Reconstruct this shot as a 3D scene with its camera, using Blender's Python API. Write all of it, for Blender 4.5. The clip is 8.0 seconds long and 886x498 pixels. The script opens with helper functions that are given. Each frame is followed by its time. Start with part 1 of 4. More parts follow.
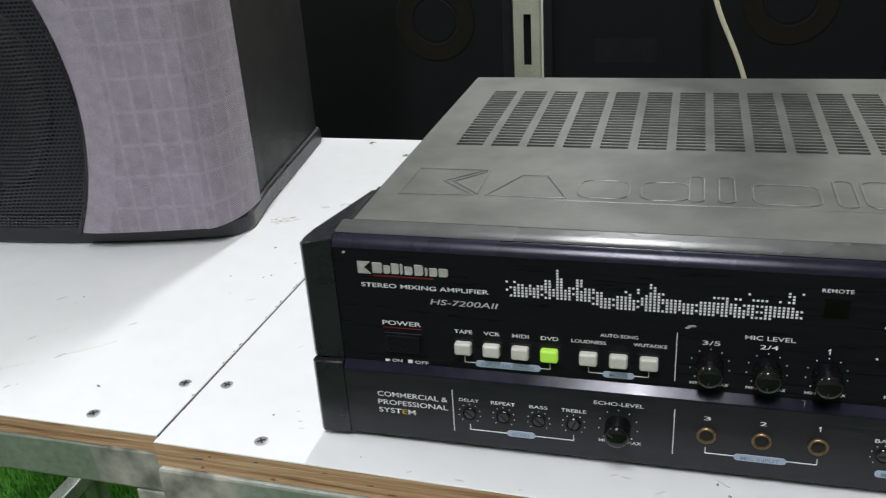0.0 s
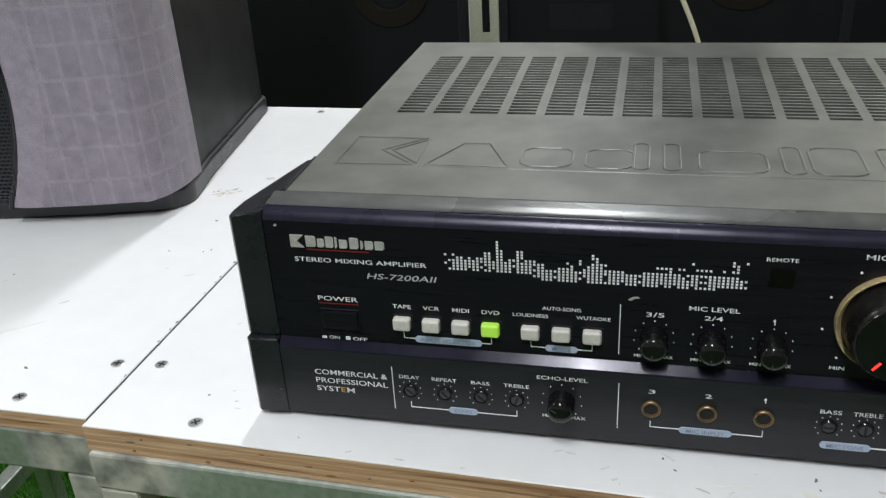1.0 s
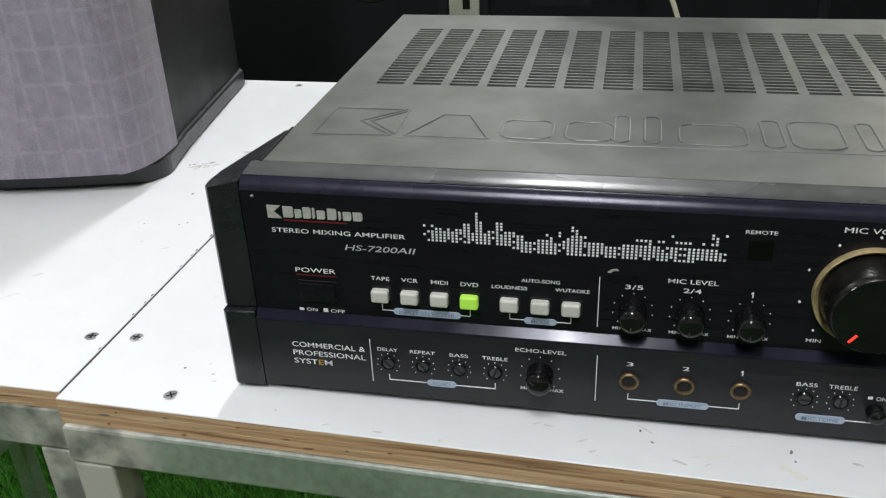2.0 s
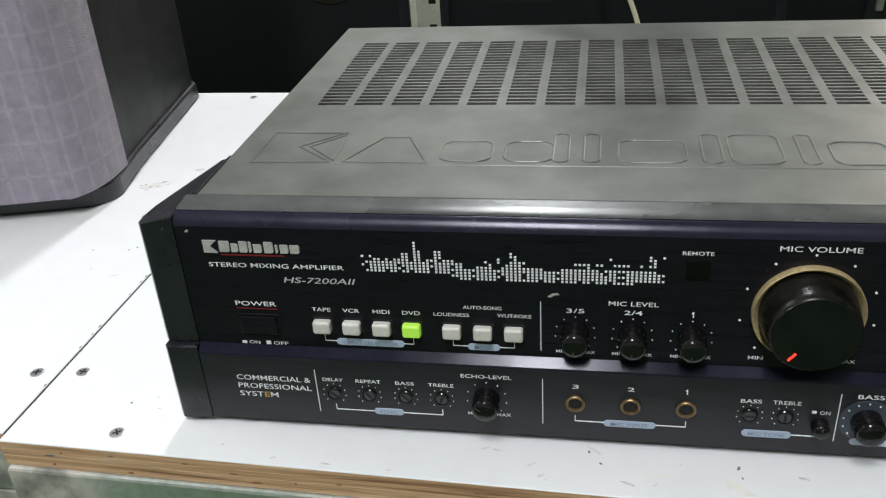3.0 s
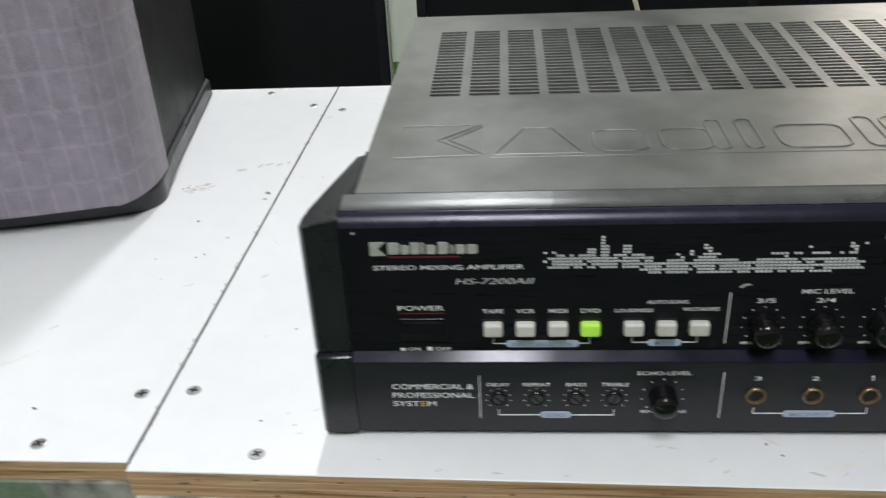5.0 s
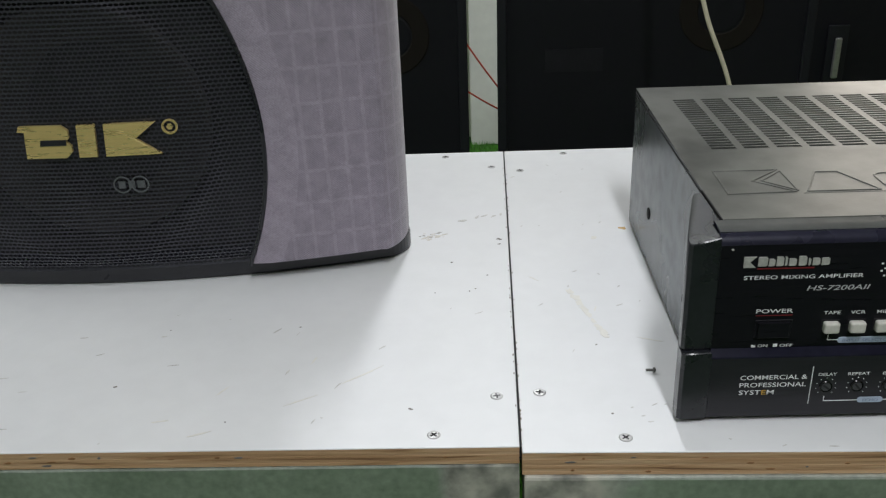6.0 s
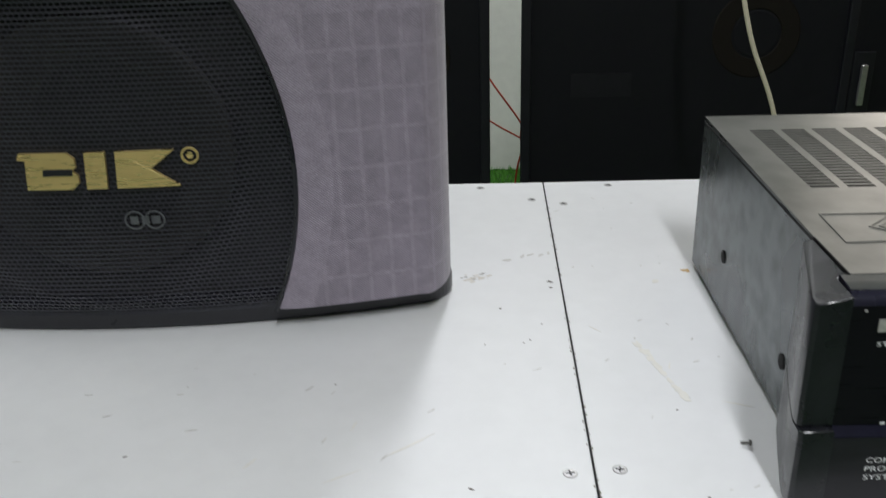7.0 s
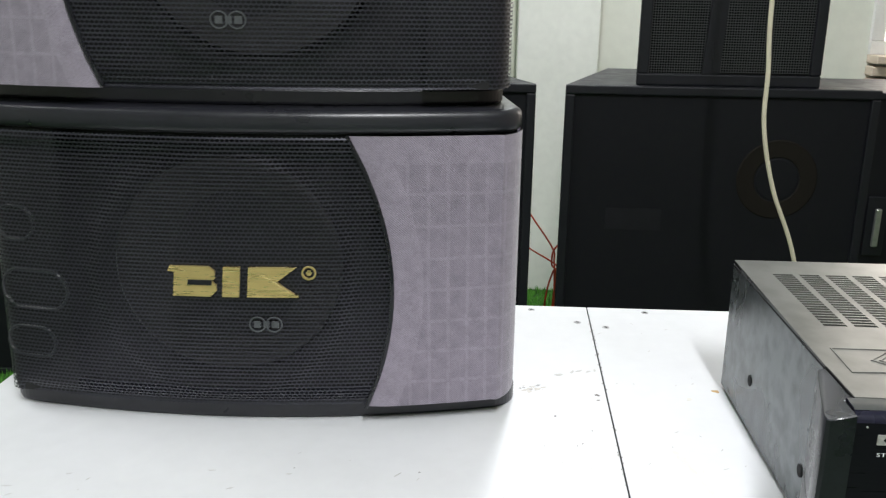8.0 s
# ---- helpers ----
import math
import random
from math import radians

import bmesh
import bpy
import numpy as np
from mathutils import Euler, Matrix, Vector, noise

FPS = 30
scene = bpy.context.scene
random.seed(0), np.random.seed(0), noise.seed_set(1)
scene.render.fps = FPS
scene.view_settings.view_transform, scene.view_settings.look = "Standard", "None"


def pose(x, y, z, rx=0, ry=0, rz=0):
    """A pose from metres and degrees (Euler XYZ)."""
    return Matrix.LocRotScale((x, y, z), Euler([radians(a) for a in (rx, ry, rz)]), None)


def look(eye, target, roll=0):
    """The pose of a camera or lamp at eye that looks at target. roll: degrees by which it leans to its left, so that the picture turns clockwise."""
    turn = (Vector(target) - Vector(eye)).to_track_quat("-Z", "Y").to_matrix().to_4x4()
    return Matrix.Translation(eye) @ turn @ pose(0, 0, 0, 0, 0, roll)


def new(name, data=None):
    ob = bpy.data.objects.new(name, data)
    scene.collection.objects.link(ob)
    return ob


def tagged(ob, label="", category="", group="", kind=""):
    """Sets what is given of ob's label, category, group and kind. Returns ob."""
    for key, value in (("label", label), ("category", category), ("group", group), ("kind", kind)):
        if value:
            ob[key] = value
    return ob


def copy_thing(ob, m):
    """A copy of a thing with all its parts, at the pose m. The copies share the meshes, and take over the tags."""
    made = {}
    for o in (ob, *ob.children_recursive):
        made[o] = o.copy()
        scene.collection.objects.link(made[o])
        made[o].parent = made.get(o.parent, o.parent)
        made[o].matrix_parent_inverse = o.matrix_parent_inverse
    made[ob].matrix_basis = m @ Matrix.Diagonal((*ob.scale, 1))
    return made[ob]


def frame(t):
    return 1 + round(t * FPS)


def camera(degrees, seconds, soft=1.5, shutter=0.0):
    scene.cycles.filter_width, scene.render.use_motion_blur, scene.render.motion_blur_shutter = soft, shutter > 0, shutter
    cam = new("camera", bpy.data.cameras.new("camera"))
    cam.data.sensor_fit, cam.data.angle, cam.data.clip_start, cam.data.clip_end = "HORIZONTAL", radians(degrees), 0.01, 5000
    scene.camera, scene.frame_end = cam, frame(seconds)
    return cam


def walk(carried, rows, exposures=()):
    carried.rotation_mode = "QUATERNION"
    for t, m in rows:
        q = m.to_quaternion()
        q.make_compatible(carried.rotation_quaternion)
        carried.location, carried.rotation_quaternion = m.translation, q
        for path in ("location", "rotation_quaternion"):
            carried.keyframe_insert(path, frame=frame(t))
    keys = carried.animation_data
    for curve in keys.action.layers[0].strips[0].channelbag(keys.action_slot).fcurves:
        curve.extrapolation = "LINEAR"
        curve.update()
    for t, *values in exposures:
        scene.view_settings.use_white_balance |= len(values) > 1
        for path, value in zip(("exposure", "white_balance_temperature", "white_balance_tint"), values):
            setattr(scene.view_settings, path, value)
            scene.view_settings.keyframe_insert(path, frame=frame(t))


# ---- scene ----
cam = camera(53.0, 8.0, soft=1.2, shutter=0.4)
PATH = [
    (0, (0.21, -0.403, 1.071), (-0.305, 1.336, 0.227), -3.9),
    (0.5, (0.219, -0.388, 1.067), (-0.266, 1.348, 0.201), -3.8),
    (1, (0.219, -0.383, 1.063), (-0.214, 1.345, 0.154), -3.5),
    (2.5, (0.218, -0.381, 1.057), (-0.154, 1.333, 0.096), -2.6),
    (3, (0.237, -0.365, 1.071), (-0.103, 1.349, 0.098), -4.0),
    (3.5, (0.233, -0.364, 1.066), (-0.075, 1.346, 0.075), -3.9),
    (4, (0.231, -0.362, 1.066), (-0.055, 1.341, 0.056), -4.1),
    (4.2, (0.218, -0.348, 1.06), (-0.065, 1.353, 0.047), -4.2),
    (5.3, (0.042, -0.376, 1.08), (-0.052, 1.378, 0.124), -2.7),
    (5.5, (-0.01, -0.416, 1.099), (-0.086, 1.367, 0.197), -2.7),
    (5.8, (-0.09, -0.467, 1.104), (-0.159, 1.339, 0.248), -2.9),
    (6, (-0.123, -0.476, 1.097), (-0.172, 1.337, 0.255), -2.2),
    (6.5, (-0.131, -0.44, 1.08), (-0.173, 1.385, 0.263), -1.7),
    (6.7, (-0.136, -0.396, 1.064), (-0.181, 1.433, 0.257), -1.8),
    (7, (-0.165, -0.394, 1.079), (-0.207, 1.441, 0.283), -1.6),
    (7.2, (-0.173, -0.412, 1.095), (-0.221, 1.442, 0.346), -1.7),
    (7.5, (-0.189, -0.465, 1.124), (-0.243, 1.436, 0.505), -1.4),
    (8, (-0.211, -0.514, 1.127), (-0.29, 1.406, 0.573), 0.9),
]
EXPOSURES = [(0, 0.17), (1.0, 0.19), (2.5, 0.24), (3.0, 0.30), (4.2, 0.41), (5.3, -0.04), (5.6, -0.20), (6.2, -0.28), (7.0, -0.31), (7.4, 0.06), (7.7, 0.34), (8.0, 0.38)]
walk(cam, [(t, look(eye, target, roll)) for t, eye, target, roll in PATH], EXPOSURES)


# ---- world and light ----
world = bpy.data.worlds.new("world")
scene.world = world
world.use_nodes = True
bg = world.node_tree.nodes["Background"]
sky = world.node_tree.nodes.new("ShaderNodeTexSky")
sky.sky_type, sky.sun_disc, sky.sun_elevation = "NISHITA", False, 0.8
world.node_tree.links.new(sky.outputs[0], bg.inputs[0])
bg.inputs[1].default_value = 0.1
scene.view_settings.exposure = 0.0


def area(name, place, target, sx, sy, watts, colour):
    data = bpy.data.lights.new(name, "AREA")
    data.shape, data.size, data.size_y, data.energy, data.color = "RECTANGLE", sx, sy, watts, colour
    ob = new(name, data)
    ob.matrix_world = look(place, target)
    return ob


CEIL = 2.9
COOL, WARM = (0.955, 0.965, 1.0), (1.0, 0.90, 0.80)
area("tube_light_back", (0.03, 1.75, CEIL - 0.12), (0.03, 1.75, 0), 0.10, 1.2, 36, COOL)
area("tube_light_front", (0.08, -1.3, CEIL - 0.12), (0.08, -1.3, 0), 0.10, 1.2, 52, COOL)
# unseen fill lamp, added on the left to lift the shadows
area("side_fill_light", (-2.0, 0.4, CEIL - 0.12), (-2.0, 0.4, 0), 0.10, 1.2, 22, COOL)
area("window_daylight", (2.0, 2.86, 1.65), (1.2, 0.0, 0.9), 1.4, 1.3, 9, WARM)


# ---- materials ----
def material(name, colour, rough=0.5, metal=0.0, spread=0.12, scale=30.0, bump=0.0, bump_scale=400.0, stretch=(1, 1, 1), coat=0.0, spec=0.5):
    """A surface with colour that varies at two scales, uneven gloss and fine relief."""
    m = bpy.data.materials.new(name)
    m.use_nodes = True
    t = m.node_tree
    b = t.nodes["Principled BSDF"]
    b.inputs["Metallic"].default_value = metal
    b.inputs["Coat Weight"].default_value = coat
    b.inputs["Specular IOR Level"].default_value = spec
    co = t.nodes.new("ShaderNodeTexCoord")
    mp = t.nodes.new("ShaderNodeMapping")
    mp.inputs["Scale"].default_value = stretch
    t.links.new(co.outputs["Object"], mp.inputs[0])
    big, fine = t.nodes.new("ShaderNodeTexNoise"), t.nodes.new("ShaderNodeTexNoise")
    big.inputs["Scale"].default_value, big.inputs["Detail"].default_value = scale, 4
    fine.inputs["Scale"].default_value, fine.inputs["Detail"].default_value = scale * 9, 3
    for n in (big, fine):
        t.links.new(mp.outputs[0], n.inputs["Vector"])
    both = t.nodes.new("ShaderNodeMath")
    both.operation = "ADD"
    t.links.new(big.outputs[0], both.inputs[0])
    t.links.new(fine.outputs[0], both.inputs[1])
    ramp = t.nodes.new("ShaderNodeMapRange")
    ramp.inputs["From Min"].default_value, ramp.inputs["From Max"].default_value = 0.65, 1.35
    ramp.inputs["To Min"].default_value, ramp.inputs["To Max"].default_value = 1 - spread, 1 + spread
    t.links.new(both.outputs[0], ramp.inputs["Value"])
    mul = t.nodes.new("ShaderNodeVectorMath")
    mul.operation = "SCALE"
    mul.inputs[0].default_value = colour
    t.links.new(ramp.outputs[0], mul.inputs["Scale"])
    t.links.new(mul.outputs[0], b.inputs["Base Color"])
    r = t.nodes.new("ShaderNodeMapRange")
    r.inputs["From Min"].default_value, r.inputs["From Max"].default_value = 0.3, 0.7
    r.inputs["To Min"].default_value, r.inputs["To Max"].default_value = max(0.02, rough - 0.07), min(1.0, rough + 0.07)
    t.links.new(big.outputs[0], r.inputs["Value"])
    t.links.new(r.outputs[0], b.inputs["Roughness"])
    if bump:
        n = t.nodes.new("ShaderNodeTexNoise")
        n.inputs["Scale"].default_value, n.inputs["Detail"].default_value = bump_scale, 2
        t.links.new(mp.outputs[0], n.inputs["Vector"])
        u = t.nodes.new("ShaderNodeBump")
        u.inputs["Strength"].default_value, u.inputs["Distance"].default_value = bump, 0.001
        t.links.new(n.outputs[0], u.inputs["Height"])
        t.links.new(u.outputs[0], b.inputs["Normal"])
    return m


def glow(name, colour, strength, base=(0.5, 0.5, 0.5)):
    m = bpy.data.materials.new(name)
    m.use_nodes = True
    b = m.node_tree.nodes["Principled BSDF"]
    b.inputs["Base Color"].default_value = (*base, 1)
    b.inputs["Emission Color"].default_value, b.inputs["Emission Strength"].default_value = (*colour, 1), strength
    return m


def grille_material():
    """Black perforated sheet: staggered round holes let the view through."""
    m = material("perforated_sheet", (0.040, 0.041, 0.052), 0.36, 0.4, 0.2, 20)
    t = m.node_tree
    co = t.nodes.new("ShaderNodeTexCoord")
    mp = t.nodes.new("ShaderNodeMapping")
    mp.inputs["Scale"].default_value = (250, 0, 289)
    t.links.new(co.outputs["Object"], mp.inputs[0])
    sep = t.nodes.new("ShaderNodeSeparateXYZ")
    t.links.new(mp.outputs[0], sep.inputs[0])

    def op(kind, a, b=None):
        n = t.nodes.new("ShaderNodeMath")
        n.operation = kind
        for k, v in enumerate((a, b)):
            if v is None:
                continue
            if hasattr(v, "is_linked"):
                t.links.new(v, n.inputs[k])
            else:
                n.inputs[k].default_value = v
        return n.outputs[0]

    row = op("FLOOR", sep.outputs["Z"])
    x = op("ADD", sep.outputs["X"], op("MULTIPLY", row, 0.5))
    dx = op("SUBTRACT", op("FRACT", x), 0.5)
    dz = op("SUBTRACT", op("FRACT", sep.outputs["Z"]), 0.5)
    flat = op("MULTIPLY", dx, 0.74)
    d = op("SQRT", op("ADD", op("MULTIPLY", flat, flat), op("MULTIPLY", dz, dz)))
    hole = op("LESS_THAN", d, 0.335)
    clear = t.nodes.new("ShaderNodeBsdfTransparent")
    mix = t.nodes.new("ShaderNodeMixShader")
    t.links.new(hole, mix.inputs[0])
    t.links.new(t.nodes["Principled BSDF"].outputs[0], mix.inputs[1])
    t.links.new(clear.outputs[0], mix.inputs[2])
    t.links.new(mix.outputs[0], t.nodes["Material Output"].inputs[0])
    return m


def fabric_material():
    """Mauve-grey woven cloth with a lighter check and a fine twill."""
    m = material("check_cloth", (0.266, 0.236, 0.286), 0.95, 0.0, 0.22, 90)
    t = m.node_tree
    b = t.nodes["Principled BSDF"]
    old = b.inputs["Base Color"].links[0].from_socket
    co = t.nodes.new("ShaderNodeTexCoord")
    sep = t.nodes.new("ShaderNodeSeparateXYZ")
    t.links.new(co.outputs["Object"], sep.inputs[0])

    def op(kind, a, c=None):
        n = t.nodes.new("ShaderNodeMath")
        n.operation = kind
        for k, v in enumerate((a, c)):
            if v is None:
                continue
            if hasattr(v, "is_linked"):
                t.links.new(v, n.inputs[k])
            else:
                n.inputs[k].default_value = v
        return n.outputs[0]

    wob = t.nodes.new("ShaderNodeTexNoise")
    wob.inputs["Scale"].default_value = 35
    t.links.new(co.outputs["Object"], wob.inputs["Vector"])
    shift = op("MULTIPLY", wob.outputs[0], 0.0022)

    along = op("ADD", op("ABSOLUTE", sep.outputs["X"]), op("MULTIPLY", sep.outputs["Y"], 0.85))

    def lines(axis, pitch, half):
        v = op("FRACT", op("DIVIDE", op("ADD", along if axis == "X" else sep.outputs[axis], shift), pitch))
        away = op("ABSOLUTE", op("SUBTRACT", v, 0.5))
        return op("LESS_THAN", away, half / pitch)

    line = op("MAXIMUM", lines("X", 0.0195, 0.0017), lines("Z", 0.0285, 0.0015))
    twill = op("SINE", op("MULTIPLY", op("ADD", along, op("MULTIPLY", sep.outputs["Z"], 1.2)), 2600.0))
    u2 = op("DIVIDE", op("SUBTRACT", sep.outputs["Z"], 0.135), 0.12)
    rim = op("SUBTRACT", 0.148, op("ADD", op("MULTIPLY", op("MULTIPLY", u2, u2), 0.0285), op("MULTIPLY", u2, 0.0045)))
    plain = op("MAXIMUM", op("LESS_THAN", op("ABSOLUTE", sep.outputs["X"]), op("ADD", rim, shift)), op("GREATER_THAN", sep.outputs["Z"], 0.238))
    line = op("MAXIMUM", line, plain)
    shade = op("ADD", op("MULTIPLY", line, 0.125), op("ADD", 0.90, op("MULTIPLY", twill, op("SUBTRACT", 0.08, op("MULTIPLY", line, 0.05)))))
    mul = t.nodes.new("ShaderNodeVectorMath")
    mul.operation = "SCALE"
    t.links.new(old, mul.inputs[0])
    t.links.new(shade, mul.inputs["Scale"])
    t.links.new(mul.outputs[0], b.inputs["Base Color"])
    u = t.nodes.new("ShaderNodeBump")
    u.inputs["Strength"].default_value, u.inputs["Distance"].default_value = 0.3, 0.0005
    t.links.new(twill, u.inputs["Height"])
    t.links.new(u.outputs[0], b.inputs["Normal"])
    b.inputs["Sheen Weight"].default_value = 0.3
    return m


M_BOARD = material("white_laminate", (0.72, 0.73, 0.745), 0.42, 0, 0.03, 6, 0.05, 200)


def ply_material(name, tone):
    """Plywood edge: tan veneer with long uneven darker streaks."""
    m = material(name, (0.5, 0.4, 0.3), 0.78, 0, 0.2, 40, 0.5, 160, (0.5, 1, 18))
    t = m.node_tree
    co = t.nodes.new("ShaderNodeTexCoord")
    mp = t.nodes.new("ShaderNodeMapping")
    mp.inputs["Scale"].default_value = (9, 9, 260)
    mp.inputs["Rotation"].default_value = (0, 0.006, 0)
    t.links.new(co.outputs["Object"], mp.inputs[0])
    streak = t.nodes.new("ShaderNodeTexNoise")
    streak.inputs["Scale"].default_value, streak.inputs["Detail"].default_value, streak.inputs["Distortion"].default_value = 1.0, 5, 0.8
    t.links.new(mp.outputs[0], streak.inputs["Vector"])
    ramp = t.nodes.new("ShaderNodeValToRGB")
    e = ramp.color_ramp.elements
    e[0].position, e[0].color = 0.28, (0.16 * tone, 0.075 * tone, 0.033 * tone, 1)
    e[1].position, e[1].color = 0.72, (0.64 * tone, 0.45 * tone, 0.285 * tone, 1)
    mid = e.new(0.42)
    mid.color = (0.46 * tone, 0.28 * tone, 0.15 * tone, 1)
    t.links.new(streak.outputs[0], ramp.inputs[0])
    t.links.new(ramp.outputs[0], t.nodes["Principled BSDF"].inputs["Base Color"])
    return m


def steel_material():
    """Galvanised tube, greenish, with rough grey primer brushed over the welds where the two tables meet."""
    m = material("galvanised_steel", (0.46, 0.50, 0.465), 0.36, 0.7, 0.25, 22, 0.1, 300)
    t = m.node_tree
    b = t.nodes["Principled BSDF"]
    old = b.inputs["Base Color"].links[0].from_socket
    co = t.nodes.new("ShaderNodeTexCoord")
    sep = t.nodes.new("ShaderNodeSeparateXYZ")
    t.links.new(co.outputs["Object"], sep.inputs[0])
    noise = t.nodes.new("ShaderNodeTexNoise")
    noise.inputs["Scale"].default_value, noise.inputs["Detail"].default_value = 34, 5
    t.links.new(co.outputs["Object"], noise.inputs["Vector"])

    def op(kind, a, c=None):
        q = t.nodes.new("ShaderNodeMath")
        q.operation = kind
        for k, v in enumerate((a, c)):
            if v is None:
                continue
            if hasattr(v, "is_linked"):
                t.links.new(v, q.inputs[k])
            else:
                q.inputs[k].default_value = v
        return q.outputs[0]

    away = op("ADD", op("ABSOLUTE", op("ADD", sep.outputs["X"], 0.086)), op("MULTIPLY", op("SUBTRACT", noise.outputs[0], 0.5), 0.055))
    edge = t.nodes.new("ShaderNodeMapRange")
    edge.inputs["From Min"].default_value, edge.inputs["From Max"].default_value = 0.060, 0.048
    t.links.new(away, edge.inputs["Value"])
    tone = t.nodes.new("ShaderNodeValToRGB")
    e = tone.color_ramp.elements
    e[0].position, e[0].color = 0.40, (0.16, 0.165, 0.15, 1)
    e[1].position, e[1].color = 0.58, (0.46, 0.45, 0.40, 1)
    t.links.new(noise.outputs[0], tone.inputs[0])
    mix = t.nodes.new("ShaderNodeMix")
    mix.data_type = "RGBA"
    t.links.new(edge.outputs[0], mix.inputs["Factor"])
    t.links.new(old, mix.inputs[6])
    t.links.new(tone.outputs[0], mix.inputs[7])
    t.links.new(mix.outputs[2], b.inputs["Base Color"])
    t.links.new(op("SUBTRACT", 0.7, op("MULTIPLY", edge.outputs[0], 0.65)), b.inputs["Metallic"])
    return m


M_PLY = ply_material("plywood_edge", 1.0)
M_STEEL = steel_material()
M_TURF = material("turf_base", (0.026, 0.095, 0.012), 0.9, 0, 0.4, 40)
M_BLADE = material("turf_blade", (0.085, 0.30, 0.028), 0.7, 0, 0.35, 60)
M_WALL = material("painted_wall", (0.74, 0.76, 0.68), 0.7, 0, 0.04, 3, 0.15, 90)
M_SILL = material("pale_sill_wood", (0.62, 0.52, 0.43), 0.6, 0, 0.15, 12, 0.1, 200)
M_PIER = material("pier_paint", (0.78, 0.795, 0.745), 0.65, 0, 0.05, 4, 0.1, 90)
# pinkish tint on the unseen east wall warms the amplifier cover's reflections
M_EAST = material("reflection_tint_paint", (0.56, 0.45, 0.40), 0.7, 0, 0.05, 3, 0.1, 90)
M_CEIL = material("ceiling_paint", (0.8, 0.8, 0.78), 0.8, 0, 0.03, 3)
M_FACE = material("brushed_black", (0.0064, 0.0061, 0.0090), 0.32, 0.0, 0.30, 25, 0.16, 160, (1, 1, 22), spec=0.2)
M_LOWER = material("satin_black", (0.0125, 0.0122, 0.0165), 0.36, 0.0, 0.25, 25, 0.08, 160, (1, 1, 16), spec=0.42)
M_BEZEL = material("navy_bezel", (0.014, 0.014, 0.028), 0.24, 0.25, 0.25, 20, 0.02, 500, spec=0.40)
M_LEDGE = material("dark_grey_ledge", (0.085, 0.089, 0.088), 0.29, 0.35, 0.30, 9, 0.02, 500, spec=0.42)
M_STRIP = material("dark_strip", (0.011, 0.011, 0.022), 0.17, 0.1, 0.25, 20, spec=0.17)
M_CAP = material("black_plastic", (0.013, 0.014, 0.0175), 0.28, 0, 0.3, 30, 0.06, 900, spec=0.48)
M_COVER = material("grey_steel_cover", (0.116, 0.119, 0.111), 0.33, 0.25, 0.26, 4.5, 0.04, 700, spec=0.40)
M_SIDE = material("blue_grey_side", (0.100, 0.113, 0.120), 0.28, 0.45, 0.55, 7, 0.04, 700)
for smeared in (M_COVER, M_SIDE):
    # smoky smudges: stronger steps in tone, with swirls
    for node in smeared.node_tree.nodes:
        if node.bl_idname == "ShaderNodeTexNoise" and node.inputs["Scale"].default_value < 10:
            node.inputs["Distortion"].default_value = 1.3
            node.inputs["Detail"].default_value = 6
        if node.bl_idname == "ShaderNodeMapRange" and node.inputs["From Max"].default_value > 1:
            node.inputs["From Min"].default_value, node.inputs["From Max"].default_value = 0.74, 1.22
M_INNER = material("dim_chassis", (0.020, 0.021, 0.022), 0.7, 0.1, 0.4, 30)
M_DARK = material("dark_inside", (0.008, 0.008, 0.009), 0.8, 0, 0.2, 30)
M_PRINT = material("white_print", (0.78, 0.80, 0.82), 0.6, 0, 0.05, 60)
M_DULLPRINT = material("dull_print", (0.48, 0.49, 0.51), 0.6, 0, 0.08, 60)
M_PILL = material("blue_print", (0.36, 0.43, 0.54), 0.6, 0, 0.08, 60)
M_SLATE = material("slate_print", (0.035, 0.043, 0.060), 0.5, 0, 0.1, 60)
M_POST = material("faded_post_paint", (0.40, 0.40, 0.33), 0.6, 0, 0.15, 12, 0.1, 200)
M_RED = material("red_print", (0.15, 0.010, 0.014), 0.5, 0, 0.1, 60)
M_SILVER = material("silver_print", (0.55, 0.54, 0.53), 0.4, 0.4, 0.2, 80)
M_AMBER = material("amber_print", (0.60, 0.36, 0.06), 0.6, 0, 0.1, 60)
M_KEY = material("ivory_plastic", (0.55, 0.54, 0.50), 0.38, 0, 0.10, 50)
M_LIT = glow("green_lit_plastic", (0.45, 1.0, 0.06), 0.20, (0.36, 0.60, 0.08))
M_LED = glow("red_led", (1.0, 0.03, 0.02), 2.2, (0.5, 0.02, 0.02))
M_KNOB = material("gloss_black_knob", (0.006, 0.006, 0.0065), 0.15, 0, 0.4, 60, spec=0.38)
M_KNOBM = material("dusty_black_knob", (0.0065, 0.006, 0.0055), 0.30, 0, 0.7, 60, spec=0.28)
M_GOLD = material("gold_metal", (0.90, 0.69, 0.30), 0.30, 0.75, 0.07, 40, 0.03, 300, (1, 1, 12))
M_RING = material("worn_gold", (0.66, 0.52, 0.28), 0.42, 0.6, 0.25, 60)
M_BRASS = material("aged_brass", (0.24, 0.165, 0.09), 0.42, 0.85, 0.3, 90)
M_SCREW = material("zinc_screw", (0.42, 0.42, 0.42), 0.4, 0.85, 0.2, 120)
M_DULL = material("dull_dark_steel", (0.10, 0.098, 0.095), 0.45, 0.6, 0.3, 200)
M_VINYL = material("black_vinyl", (0.0095, 0.0105, 0.012), 0.52, 0, 0.25, 30, 0.35, 600, spec=0.4)
M_LID = material("satin_black_lid", (0.019, 0.0195, 0.025), 0.32, 0, 0.15, 25, 0.08, 500)
M_GRILLE = grille_material()
M_CLOTH = fabric_material()
